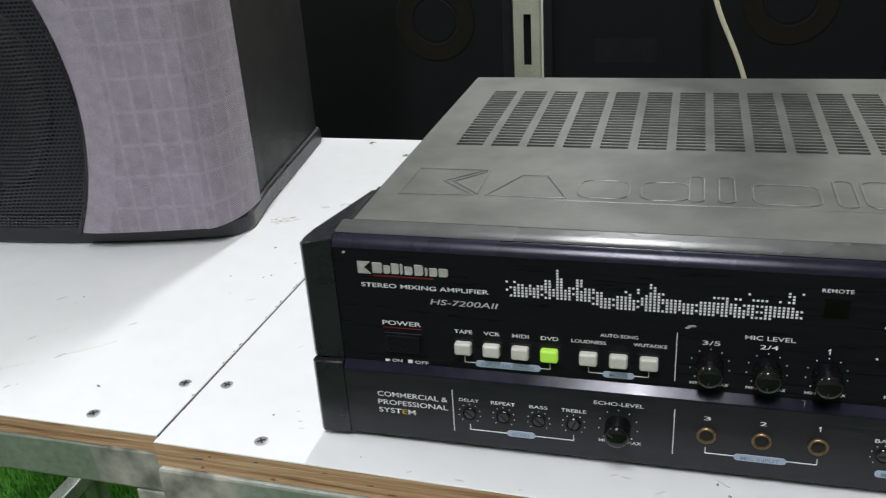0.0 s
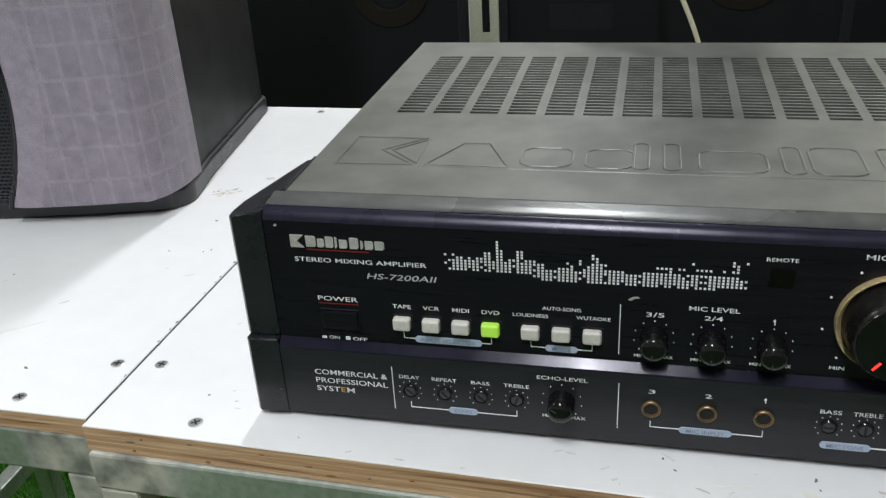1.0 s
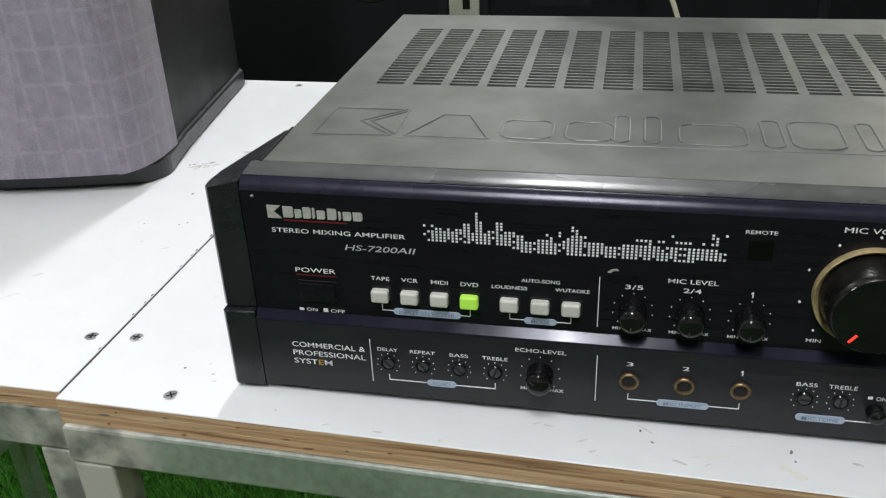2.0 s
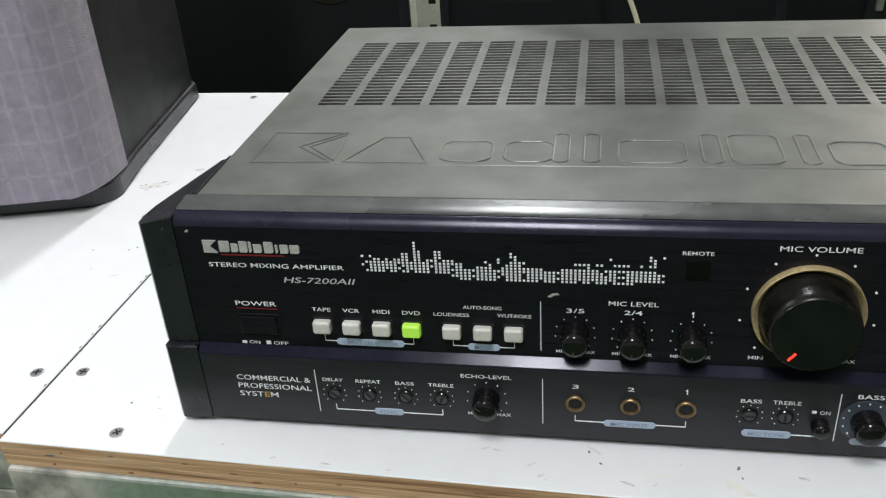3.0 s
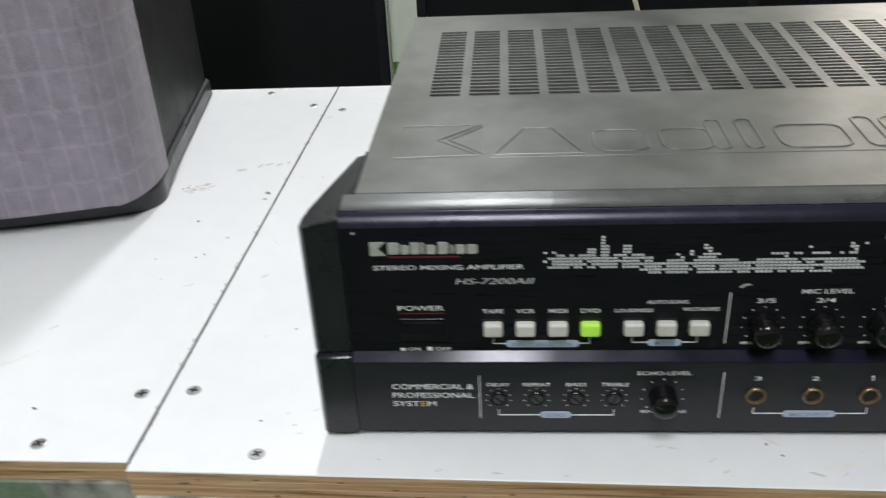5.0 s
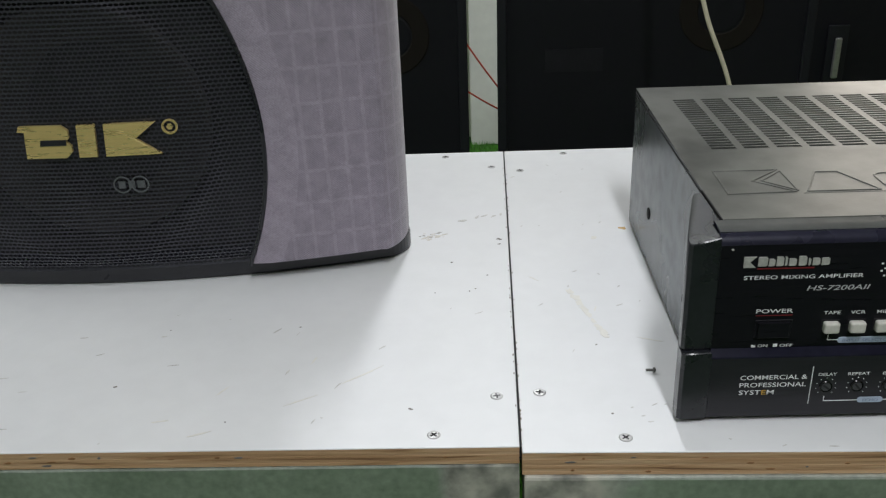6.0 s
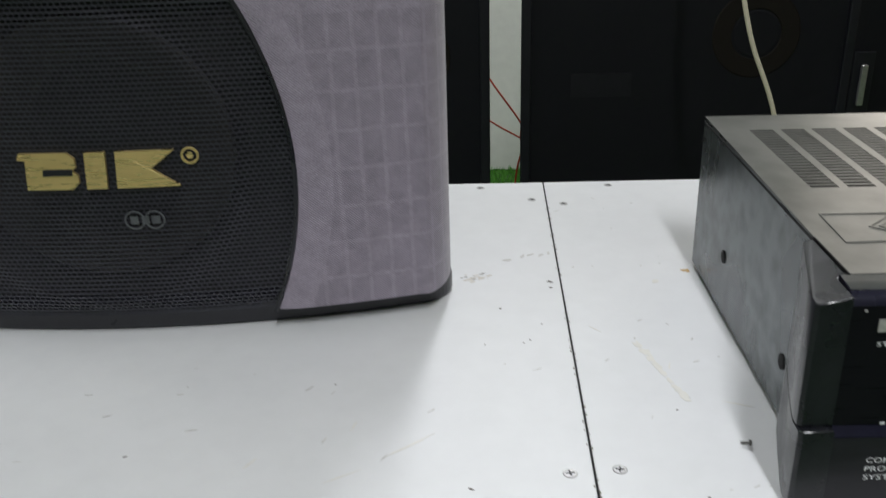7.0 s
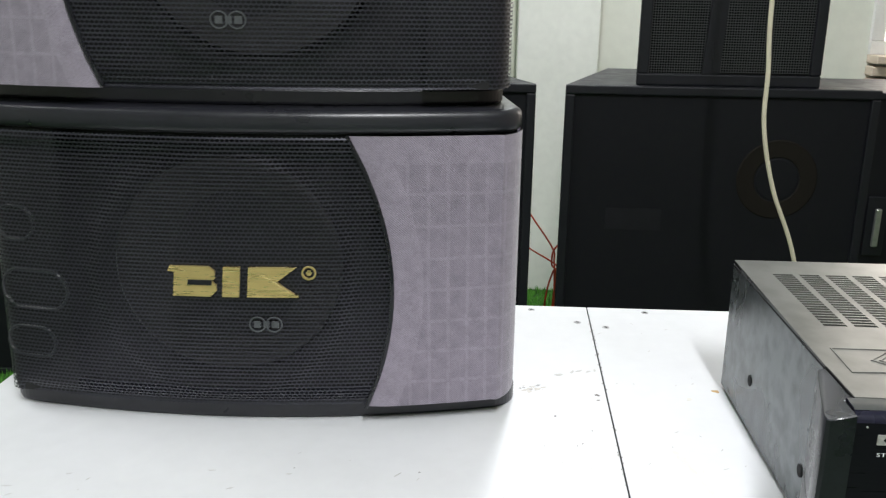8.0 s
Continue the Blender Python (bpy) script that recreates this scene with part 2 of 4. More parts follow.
M_CONE = material("woofer_paper", (0.016, 0.015, 0.015), 0.6, 0, 0.2, 40)
M_RIM = material("moulded_rim", (0.038, 0.040, 0.044), 0.4, 0, 0.15, 40)
M_SUB = material("black_carpet_paint", (0.0090, 0.0098, 0.0135), 0.5, 0, 0.25, 25, 0.4, 350, spec=0.3)
M_SUBCLOTH = material("black_grille_cloth", (0.0046, 0.0052, 0.0078), 0.65, 0, 0.2, 60, 0.2, 900, spec=0.25)
M_SURR = material("brown_surround", (0.012, 0.0102, 0.0080), 0.75, 0, 0.2, 40, spec=0.15)
M_CABLE = material("cream_cable", (0.66, 0.62, 0.47), 0.5, 0, 0.06, 60)
M_WIRE = material("red_wire", (0.48, 0.05, 0.02), 0.45, 0, 0.1, 60)
M_WHITE = material("white_paint", (0.78, 0.78, 0.76), 0.5, 0, 0.04, 12)
M_SCUFF = material("grey_scuff", (0.57, 0.565, 0.55), 0.7, 0, 0.25, 120)
M_SPECK = material("dark_speck", (0.16, 0.15, 0.14), 0.7, 0, 0.2, 120)
M_CHIP = material("dark_chip", (0.12, 0.09, 0.06), 0.8, 0, 0.3, 150)
M_KNOT = material("dark_wood_grain", (0.24, 0.12, 0.05), 0.8, 0, 0.3, 60)
M_RUST = material("rust_speck", (0.50, 0.33, 0.13), 0.7, 0, 0.3, 120)


# ---- mesh helpers ----
def part(name, bm, mat, parent=None, label="", smooth=False):
    me = bpy.data.meshes.new(name)
    bm.to_mesh(me)
    bm.free()
    me.materials.append(mat)
    if smooth:
        me.polygons.foreach_set("use_smooth", [True] * len(me.polygons))
        me.set_sharp_from_angle(angle=radians(38))
    ob = new(name, me)
    ob.parent = parent
    if label:
        ob["label"] = label
    return ob


def thing(name, m, label, category, group="", kind=""):
    ob = new(name)
    ob.empty_display_size = 0.05
    ob.matrix_world = m
    return tagged(ob, label, category, group, kind)


def box(x0, x1, y0, y1, z0, z1, bevel=0.0, seg=2, bm=None):
    own = bmesh.new()
    bmesh.ops.create_cube(own, size=1)
    bmesh.ops.transform(own, verts=own.verts, matrix=Matrix.LocRotScale(((x0 + x1) / 2, (y0 + y1) / 2, (z0 + z1) / 2), None, (x1 - x0, y1 - y0, z1 - z0)))
    if bevel:
        bmesh.ops.bevel(own, geom=own.edges[:], offset=bevel, segments=seg, affect="EDGES", profile=0.5)
    return merge(bm, own)


def merge(bm, own):
    if bm is None:
        return own
    me = bpy.data.meshes.new("joined")
    own.to_mesh(me)
    own.free()
    bm.from_mesh(me)
    bpy.data.meshes.remove(me)
    return bm


def prism(points, z0, z1, bevel=0.0, seg=2, bm=None):
    """A plan outline raised from z0 to z1."""
    own = bmesh.new()
    low = [own.verts.new((x, y, z0)) for x, y in points]
    high = [own.verts.new((x, y, z1)) for x, y in points]
    n = len(points)
    own.faces.new(low[::-1])
    rim = [own.faces.new(high)]
    for k in range(n):
        own.faces.new((low[k], low[(k + 1) % n], high[(k + 1) % n], high[k]))
    bmesh.ops.recalc_face_normals(own, faces=own.faces[:])
    if bevel:
        edges = [e for e in own.edges if abs(e.verts[0].co.z - e.verts[1].co.z) < 1e-6]
        bmesh.ops.bevel(own, geom=edges, offset=bevel, segments=seg, affect="EDGES", profile=0.5)
    return merge(bm, own)


def profile_x(points, x0, x1, bm=None):
    """A closed outline in y and z, drawn out along x."""
    own = bmesh.new()
    a = [own.verts.new((x0, y, z)) for y, z in points]
    b = [own.verts.new((x1, y, z)) for y, z in points]
    n = len(points)
    own.faces.new(a)
    own.faces.new(b[::-1])
    for k in range(n):
        own.faces.new((a[k], b[k], b[(k + 1) % n], a[(k + 1) % n]))
    bmesh.ops.recalc_face_normals(own, faces=own.faces[:])
    return merge(bm, own)


def plate(points, y0, y1, bm=None):
    """A flat outline in x and z with thickness along y."""
    own = bmesh.new()
    a = [own.verts.new((x, y0, z)) for x, z in points]
    b = [own.verts.new((x, y1, z)) for x, z in points]
    n = len(points)
    own.faces.new(a)
    own.faces.new(b[::-1])
    for k in range(n):
        own.faces.new((a[k], b[k], b[(k + 1) % n], a[(k + 1) % n]))
    bmesh.ops.recalc_face_normals(own, faces=own.faces[:])
    return merge(bm, own)


def turned(rings, n=32, m=None, bm=None, close=True):
    """A turned shape about the local z axis from (radius, height) rings."""
    own = bmesh.new()
    loops = [[own.verts.new((r * math.cos(2 * math.pi * k / n), r * math.sin(2 * math.pi * k / n), h)) for k in range(n)] for r, h in rings]
    for a, b in zip(loops, loops[1:]):
        for k in range(n):
            own.faces.new((a[k], a[(k + 1) % n], b[(k + 1) % n], b[k]))
    if close:
        own.faces.new(loops[0][::-1])
        own.faces.new(loops[-1])
    bmesh.ops.recalc_face_normals(own, faces=own.faces[:])
    if m is not None:
        bmesh.ops.transform(own, verts=own.verts, matrix=m)
    return merge(bm, own)


def facing(x, y, z):
    """A pose at which local z points to the front (-y)."""
    return Matrix.Translation((x, y, z)) @ Matrix.Rotation(radians(90), 4, "X")


def tube(points, radius, n=10, bm=None):
    """A round cable through the points."""
    own = bmesh.new()
    pts = [Vector(p) for p in points]
    fine = []
    for k in range(len(pts) - 1):
        p0, p1, p2, p3 = pts[max(k - 1, 0)], pts[k], pts[k + 1], pts[min(k + 2, len(pts) - 1)]
        for s in range(8):
            u = s / 8
            fine.append(0.5 * ((2 * p1) + (p2 - p0) * u + (2 * p0 - 5 * p1 + 4 * p2 - p3) * u * u + (3 * p1 - p0 - 3 * p2 + p3) * u ** 3))
    fine.append(pts[-1])
    rings = []
    for k, p in enumerate(fine):
        d = (fine[min(k + 1, len(fine) - 1)] - fine[max(k - 1, 0)]).normalized()
        side = d.cross(Vector((0.3, 1, 0.2))).normalized()
        up = side.cross(d)
        rings.append([own.verts.new(p + radius * (math.cos(2 * math.pi * j / n) * side + math.sin(2 * math.pi * j / n) * up)) for j in range(n)])
    for a, b in zip(rings, rings[1:]):
        for j in range(n):
            own.faces.new((a[j], a[(j + 1) % n], b[(j + 1) % n], b[j]))
    own.faces.new(rings[0])
    own.faces.new(rings[-1][::-1])
    bmesh.ops.recalc_face_normals(own, faces=own.faces[:])
    return merge(bm, own)


def lettering(text, x0, x1, z, height, y, mat, parent, thick=0.0004, slant=0.0):
    """Printed words between x0 and x1, with their middle at height z, on a face at y that looks to the front."""
    cu = bpy.data.curves.new("words", "FONT")
    cu.body, cu.extrude, cu.resolution_u, cu.shear, cu.offset = text, 0.0, 3, slant, 0.004
    ob = bpy.data.objects.new("words", cu)
    scene.collection.objects.link(ob)
    bpy.context.view_layer.update()
    me = bpy.data.meshes.new_from_object(ob.evaluated_get(bpy.context.evaluated_depsgraph_get()))
    bpy.data.objects.remove(ob)
    co = np.empty(len(me.vertices) * 3)
    me.vertices.foreach_get("co", co)
    co = co.reshape(-1, 3)
    lo, hi = co.min(0), co.max(0)
    out = np.empty_like(co)
    out[:, 0] = x0 + (co[:, 0] - lo[0]) / max(hi[0] - lo[0], 1e-6) * (x1 - x0)
    out[:, 1] = y - thick
    out[:, 2] = z + ((co[:, 1] - lo[1]) / max(hi[1] - lo[1], 1e-6) - 0.5) * height * 0.92
    me.vertices.foreach_set("co", out.ravel())
    me.update()
    me.materials.clear()
    me.materials.append(mat)
    ob = new("printed_word", me)
    ob.parent = parent
    return ob


# ---- the room ----
def structure(name, bm, mat, label, category):
    return tagged(part(name, bm, mat), label, category, kind="structure")


RX0, RX1, RY0, RY1 = -3.2, 3.4, -4.2, 2.95
structure("floor", box(RX0, RX1, RY0, RY1, -0.1, 0), M_TURF, "floor covered with green artificial turf", "floor")
back = box(RX0, 1.222, RY1, RY1 + 0.12, 0, CEIL)
box(2.722, RX1, RY1, RY1 + 0.12, 0, CEIL, bm=back)
box(1.222, 2.722, RY1, RY1 + 0.12, 0, 0.93, bm=back)
box(1.222, 2.722, RY1, RY1 + 0.12, 2.3, CEIL, bm=back)
structure("wall_north", back, M_WALL, "pale greenish white painted back wall", "wall")
structure("wall_south", box(RX0, RX1, RY0 - 0.12, RY0, 0, CEIL), M_WALL, "pale painted wall behind the camera", "wall")
structure("wall_west", box(RX0 - 0.12, RX0, RY0, RY1, 0, CEIL), M_WALL, "pale painted side wall of the shop", "wall")
structure("wall_east", box(RX1, RX1 + 0.12, RY0, RY1, 0, CEIL), M_EAST, "unseen side wall, tinted pinkish beige to warm reflections", "wall")
structure("ceiling", box(RX0, RX1, RY0, RY1, CEIL, CEIL + 0.1), M_CEIL, "plain white painted ceiling", "ceiling")
structure("wall_pier", box(-0.087, 0.211, 2.84, RY1, 0, CEIL, 0.004), M_PIER, "shallow white painted pier on the back wall", "wall")

win = tagged(new("window_1"), "bright window with a white frame in the back wall", "window", kind="structure")
win.location = (1.222, RY1, 0.93)
wf = box(0, 1.5, -0.02, 0.06, 0, 0.05, 0.004)
box(0, 1.5, -0.02, 0.06, 1.32, 1.37, 0.004, bm=wf)
for x in (0, 0.72, 1.45):
    box(x, x + 0.05, -0.02, 0.06, 0.05, 1.32, 0.004, bm=wf)
part("window_frame", wf, M_WHITE, win)
part("window_sill", box(0.0, 1.56, -0.10, 0.0, -0.03, 0.0, 0.004), M_SILL, win, "pale wooden sill")
for z in (-0.075, -0.12):
    part("sill_slat", box(0.0, 1.54, -0.07, 0.0, z, z + 0.034, 0.004), M_SILL, win, "pale wooden slat under the sill")
backdrop = tagged(part("backdrop", box(0.6, 3.3, 3.5, 3.52, 0.4, 2.9), glow("daylight_outside", (1.0, 0.92, 0.83), 2.0)), "bright daylight outside the window", "backdrop", kind="structure")

# ceiling lamps
def tube_lamp(m):
    lamp = thing("ceiling_tube_lamp", m, "white ceiling batten lamp with a glowing tube", "ceiling lamp", "ceiling tube lamps")
    part("batten", box(-0.62, 0.62, -0.04, 0.04, -0.05, 0, 0.006), M_WHITE, lamp)
    part("glowing_tube", turned([(0.013, -0.6), (0.013, 0.6)], 16, Matrix.Translation((0, 0, -0.075)) @ Matrix.Rotation(radians(90), 4, "Y")), glow("tube_glow", (0.93, 1, 0.97), 6.0), lamp, "lit fluorescent tube")
    return lamp


lamp = tube_lamp(pose(0.03, 1.75, CEIL, 0, 0, 90))
copy_thing(lamp, pose(0.08, -1.3, CEIL, 0, 0, 90))
# batten added out of view to go with the side fill lamp
copy_thing(lamp, pose(-2.0, 0.4, CEIL, 0, 0, 90))

# ---- the table ----
TOP = 0.75
def steel_table(x0, x1, z1, label, yf, slope):
    """yf: the front of the frame at its left end; slope: how it runs forward along x."""
    t = thing("display_table", pose(0, 0, 0), label, "table", "display tables")
    q = 0.0255

    def front(x):
        return yf + slope * (x - x0)

    part("front_rail", prism([(x0, front(x0)), (x1, front(x1)), (x1, front(x1) + q), (x0, front(x0) + q)], 0.7055, z1, 0.002), M_STEEL, t, "galvanised steel rail")
    part("back_rail", box(x0, x1, 0.500, 0.500 + q, 0.7055, z1, 0.002), M_STEEL, t)
    for x in (x0, x1 - q):
        yb = max(front(x), front(x + q)) + q
        part("side_rail", box(x, x + q, yb + 0.0002, 0.4999, 0.7055, z1, 0.002), M_STEEL, t)
        part("low_brace", box(x + 0.001, x + q - 0.001, yb + 0.0002, 0.4999, 0.20, 0.225, 0.002), M_STEEL, t)
        for y in (yb - q + 0.0003, 0.5005):
            leg = part("leg", box(x + 0.0002, x + q - 0.0002, y, y + 0.025, 0, 0.7054, 0.002), M_STEEL, t, "square galvanised steel leg")
    part("low_back_brace", box(x0 + q, x1 - q, 0.502, 0.524, 0.20, 0.225, 0.002), M_STEEL, t)
    return t


TABLE_L = steel_table(-0.668, -0.0922, TOP - 0.0133, "galvanised steel table with a white laminated plywood board under the speakers", -0.0172, -0.0135)
TABLE_R = steel_table(-0.0895, 0.72, TOP - 0.0174, "galvanised steel table with a white laminated plywood board under the amplifier", -0.0335, -0.026)
M_PLY2 = ply_material("plywood_dark_layer", 0.9)


def board(points, thick, layers, label, table):
    """A plywood board whose white face lies on visible layers of veneer."""
    b = part("board", prism(points, TOP - 0.0011, TOP, 0.0004, 1), M_BOARD, table, label)
    h = (thick - 0.0011) / layers
    cx, cy = sum(p[0] for p in points) / 4, sum(p[1] for p in points) / 4
    for k in range(layers):
        z1 = TOP - 0.0011 - k * h
        f = 0.00012 if k % 2 else 0.0
        pts = [(x - f * math.copysign(1, x - cx), y - f * math.copysign(1, y - cy)) for x, y in points]
        part("veneer", prism(pts, z1 - h, z1), M_PLY2 if k % 2 else M_PLY, b)
    return b


board_left = board([(-0.690, -0.0165), (-0.0922, -0.0245), (-0.0737, 0.546), (-0.668, 0.547)], 0.0130, 5, "white laminated plywood board with screws and scuffs", TABLE_L)
board_right = board([(-0.0908, -0.0305), (0.75, -0.0525), (0.75, 0.548), (-0.0723, 0.546)], 0.0171, 7, "white laminated plywood board with screws and scuffs", TABLE_R)


def screw(x, y, parent, turn):
    s = turned([(0.0040, -0.001), (0.0044, 0.0002), (0.0037, 0.0005)], 18, pose(x, y, TOP, 0, 0, turn))
    ob = part("screw", s, M_SCREW, parent, "countersunk zinc cross-head screw")
    cross = box(-0.0026, 0.0026, -0.0005, 0.0005, 0, 0.0004)
    box(-0.0005, 0.0005, -0.0026, 0.0026, 0.0001, 0.00045, bm=cross)
    bmesh.ops.transform(cross, verts=cross.verts, matrix=pose(x, y, TOP + 0.0003, 0, 0, turn))
    part("cross_slot", cross, M_DARK, parent)


for x, y, turn in ((-0.104, 0.031, 10), (-0.146, -0.011, 40), (-0.090, 0.491, 20), (-0.143, 0.531, 70)):
    screw(x, y, board_left, turn)
for x, y, turn in ((-0.0745, 0.034, 80), (-0.025, -0.018, 35), (-0.058, 0.477, 15), (-0.003, 0.532, 50)):
    screw(x, y, board_right, turn)


# ---- the amplifier ----
W = 0.496
amp = thing("stereo_amplifier", pose(0, 0, TOP), "black stereo mixing amplifier with a grey vented steel cover", "amplifier")
Z_TOP = 0.1305

RISE = 0.0085  # the cover rises a little towards the back


# cover with real slots
def vent_cover():
    xs, ys = [0.0325], [0.0195]
    cols = [(0.0605 + 0.0239 * k, 0.0605 + 0.0239 * k + 0.0182) for k in range(16)]
    rows = [(0.149 + 0.00602 * k, 0.149 + 0.00602 * k + 0.0041) for k in range(22)]
    for a, b in cols:
        xs += [a, b]
    for a, b in rows:
        ys += [a, b]
    xs, ys = xs + [W - 0.0325], ys + [0.321]
    bm = bmesh.new()
    grid = [[bm.verts.new((x, y, Z_TOP)) for x in xs] for y in ys]
    for row in grid:
        row[0].co.x += 0.0045 * row[0].co.y / 0.32
        row[-1].co.x -= 0.0045 * row[-1].co.y / 0.32
    for j in range(len(ys) - 1):
        for i in range(len(xs) - 1):
            if i % 2 == 1 and j % 2 == 1:
                continue
            bm.faces.new((grid[j][i], grid[j][i + 1], grid[j + 1][i + 1], grid[j + 1][i]))
    ext = bmesh.ops.extrude_face_region(bm, geom=bm.faces[:])
    for v in ext["geom"]:
        if isinstance(v, bmesh.types.BMVert):
            v.co.z -= 0.0010
    for v in bm.verts:
        v.co.z += RISE * (v.co.y - 0.0195)
    bmesh.ops.recalc_face_normals(bm, faces=bm.faces[:])
    return bm


cover = part("top_cover", vent_cover(), M_COVER, amp, "dusty grey steel cover with rows of vent slots")
for pts in ([(0.0328, 0.020), (0.0371, 0.321), (0.0385, 0.321), (0.0343, 0.020)], [(W - 0.0328, 0.020), (W - 0.0371, 0.321), (W - 0.0385, 0.321), (W - 0.0343, 0.020)]):
    bm = prism(pts, 0.0035, Z_TOP - 0.001)
    for v in bm.verts:
        if v.co.z > 0.1:
            v.co.z += RISE * (v.co.y - 0.0195)
    part("side_panel", bm, M_SIDE, amp, "smudged blue-grey side panel")
part("back_panel", box(0.0387, W - 0.0387, 0.318, 0.3205, 0.008, Z_TOP + 0.0012), M_DARK, amp)
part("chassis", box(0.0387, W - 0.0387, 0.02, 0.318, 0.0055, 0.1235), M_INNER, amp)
for x in (0.07, W - 0.07):
    for y in (0.03, 0.28):
        part("rubber_foot", turned([(0.010, 0), (0.012, 0.008)], 20, pose(x, y, 0)), M_CAP, amp)
for y, z in ((0.231, 0.047), (0.09, 0.038)):
    part("side_screw", turned([(0.0052, -0.0005), (0.0052, 0.0010), (0.0036, 0.0014)], 16, Matrix.Translation((0.0328 + 0.0143 * y, y, z)) @ Matrix.Rotation(radians(-90), 4, "Y")), M_DARK, amp)

# front
part("front_panel", profile_x([(0.0195, 0.0530), (0.0, 0.0530), (0.0, 0.1229), (0.0195, 0.1229)], 0.028, W - 0.028), M_FACE, amp, "brushed black front panel")
bez = [(0.0203, 0.1230)]
for k in range(11):
    a = radians(17 + 67 * k / 10)
    bez.append((0.0077 - 0.0080 * math.cos(a), 0.1205 + 0.0086 * math.sin(a)))
bez += [(0.0140, 0.1302), (0.0203, 0.1309)]
part("top_bezel", profile_x(bez, 0.0279, W - 0.0279), M_BEZEL, amp, "glossy dark blue-black rounded bezel", True)
part("ledge", profile_x([(0.0060, 0.1292), (0.0072, 0.1300), (0.0140, 0.1305), (0.0196, 0.1310), (0.0196, 0.1290), (0.0075, 0.1286)], 0.0282, W - 0.0282), M_LEDGE, amp, "smooth dark grey ledge behind the bezel", True)
part("cover_lip", box(0.034, W - 0.034, 0.0197, 0.0212, Z_TOP - 0.0005, Z_TOP + 0.0009, 0.0005, 2), M_COVER, cover)
part("lower_panel", profile_x([(0.0195, 0.004), (-0.0034, 0.004), (-0.0040, 0.0046), (-0.0040, 0.0475), (0.0195, 0.0475)], 0.028, W - 0.028), M_LOWER, amp, "satin black lower panel")
part("mid_bezel", profile_x([(0.0195, 0.0476), (-0.0042, 0.0476), (-0.0038, 0.0486), (0.0004, 0.0526), (0.0195, 0.0528)], 0.028, W - 0.028), M_STRIP, amp, "glossy dark bevelled strip between the panels")


def end_cap(mirror, z0, z1, grow):
    pts = [(0.0277, -0.0005 - grow), (0.0200, -0.0012 - grow), (0.0112, -0.0016 - grow), (0.0092, 0.0005 - grow), (0.0094, 0.006), (0.0116, 0.015), (0.0150, 0.027), (0.0190, 0.041), (0.0232, 0.055), (0.0262, 0.065), (0.0276, 0.0690), (0.0327, 0.0690), (0.0327, 0.0198), (0.0277, 0.0198)]
    if mirror:
        pts = [(W - x, y) for x, y in pts][::-1]
    bm = prism(pts, z0, z1)
    for v in bm.verts:
        if v.co.z > 0.1:
            x = W - v.co.x if mirror else v.co.x
            v.co.z -= 0.0052 * max(0.0, (0.0328 - x) / 0.0236) ** 0.8 * (1.0 if v.co.y < 0.012 else 0.75)
    edges = [e for e in bm.edges if e.verts[0].co.z > z0 + 0.01 and e.verts[1].co.z > z0 + 0.01]
    bmesh.ops.bevel(bm, geom=edges, offset=0.0007, segments=1, affect="EDGES", profile=0.5)
    return bm


for mirror in (False, True):
    part("end_cap", end_cap(mirror, 0.0535, 0.1300, 0.0), M_CAP, amp, "black plastic flared end cap", True)
    part("lower_end_cap", end_cap(mirror, 0.004, 0.0525, 0.004), M_CAP, amp, "black plastic flared end cap", True)

part("edge_gap", prism([(0.0330, 0.070), (0.0366, 0.3205), (0.0372, 0.3205), (0.0336, 0.068)], Z_TOP - 0.0026, Z_TOP - 0.0011), M_DARK, amp)

for x in (0.0331, W - 0.0331):
    part("cap_gap", box(x - 0.0004, x + 0.0004, 0.0205, 0.0690, 0.09, Z_TOP + 0.0009), M_DARK, amp)

# printing and controls: upper panel
FY, LY = 0.0, -0.004


def bar(x0, x1, z0, z1, y, mat, name="printed_line"):
    return part(name, box(x0, x1, y - 0.0004, y + 0.0001, z0, z1), mat, amp)


def numeral_one(x, z, h, y):
    """A slim figure 1 with its flag."""
    w, t = h * 0.09, h / 2
    pts = [(x - w, z - t), (x + w, z - t), (x + w, z + t), (x - w * 0.4, z + t), (x - w * 3.4, z + t * 0.45), (x - w * 2.6, z + t * 0.2), (x - w, z + t * 0.5)]
    return part("printed_figure", plate(pts, y - 0.0004, y + 0.0001), M_PRINT, amp)


def pill(x0, x1, z, h, y):
    r, pts = h / 2, []
    for k in range(9):
        a = radians(-90 + 180 * k / 8)
        pts.append((x1 - r + r * math.cos(a), z + r * math.sin(a)))
    for k in range(9):
        a = radians(90 + 180 * k / 8)
        pts.append((x0 + r + r * math.cos(a), z + r * math.sin(a)))
    return part("printed_pill", plate(pts, y - 0.0004, y + 0.0001), M_PILL, amp, "pale blue printed field")


def bracket(x0, x1, z, rise, y):
    bm = box(x0, x1, y - 0.0003, y + 0.0001, z - 0.0002, z + 0.0002)
    box(x0 - 0.0002, x0 + 0.0002, y - 0.0003, y + 0.0001, z, z + rise, bm=bm)
    box(x1 - 0.0002, x1 + 0.0002, y - 0.0003, y + 0.0001, z, z + rise, bm=bm)
    part("printed_bracket", bm, M_PRINT, amp)


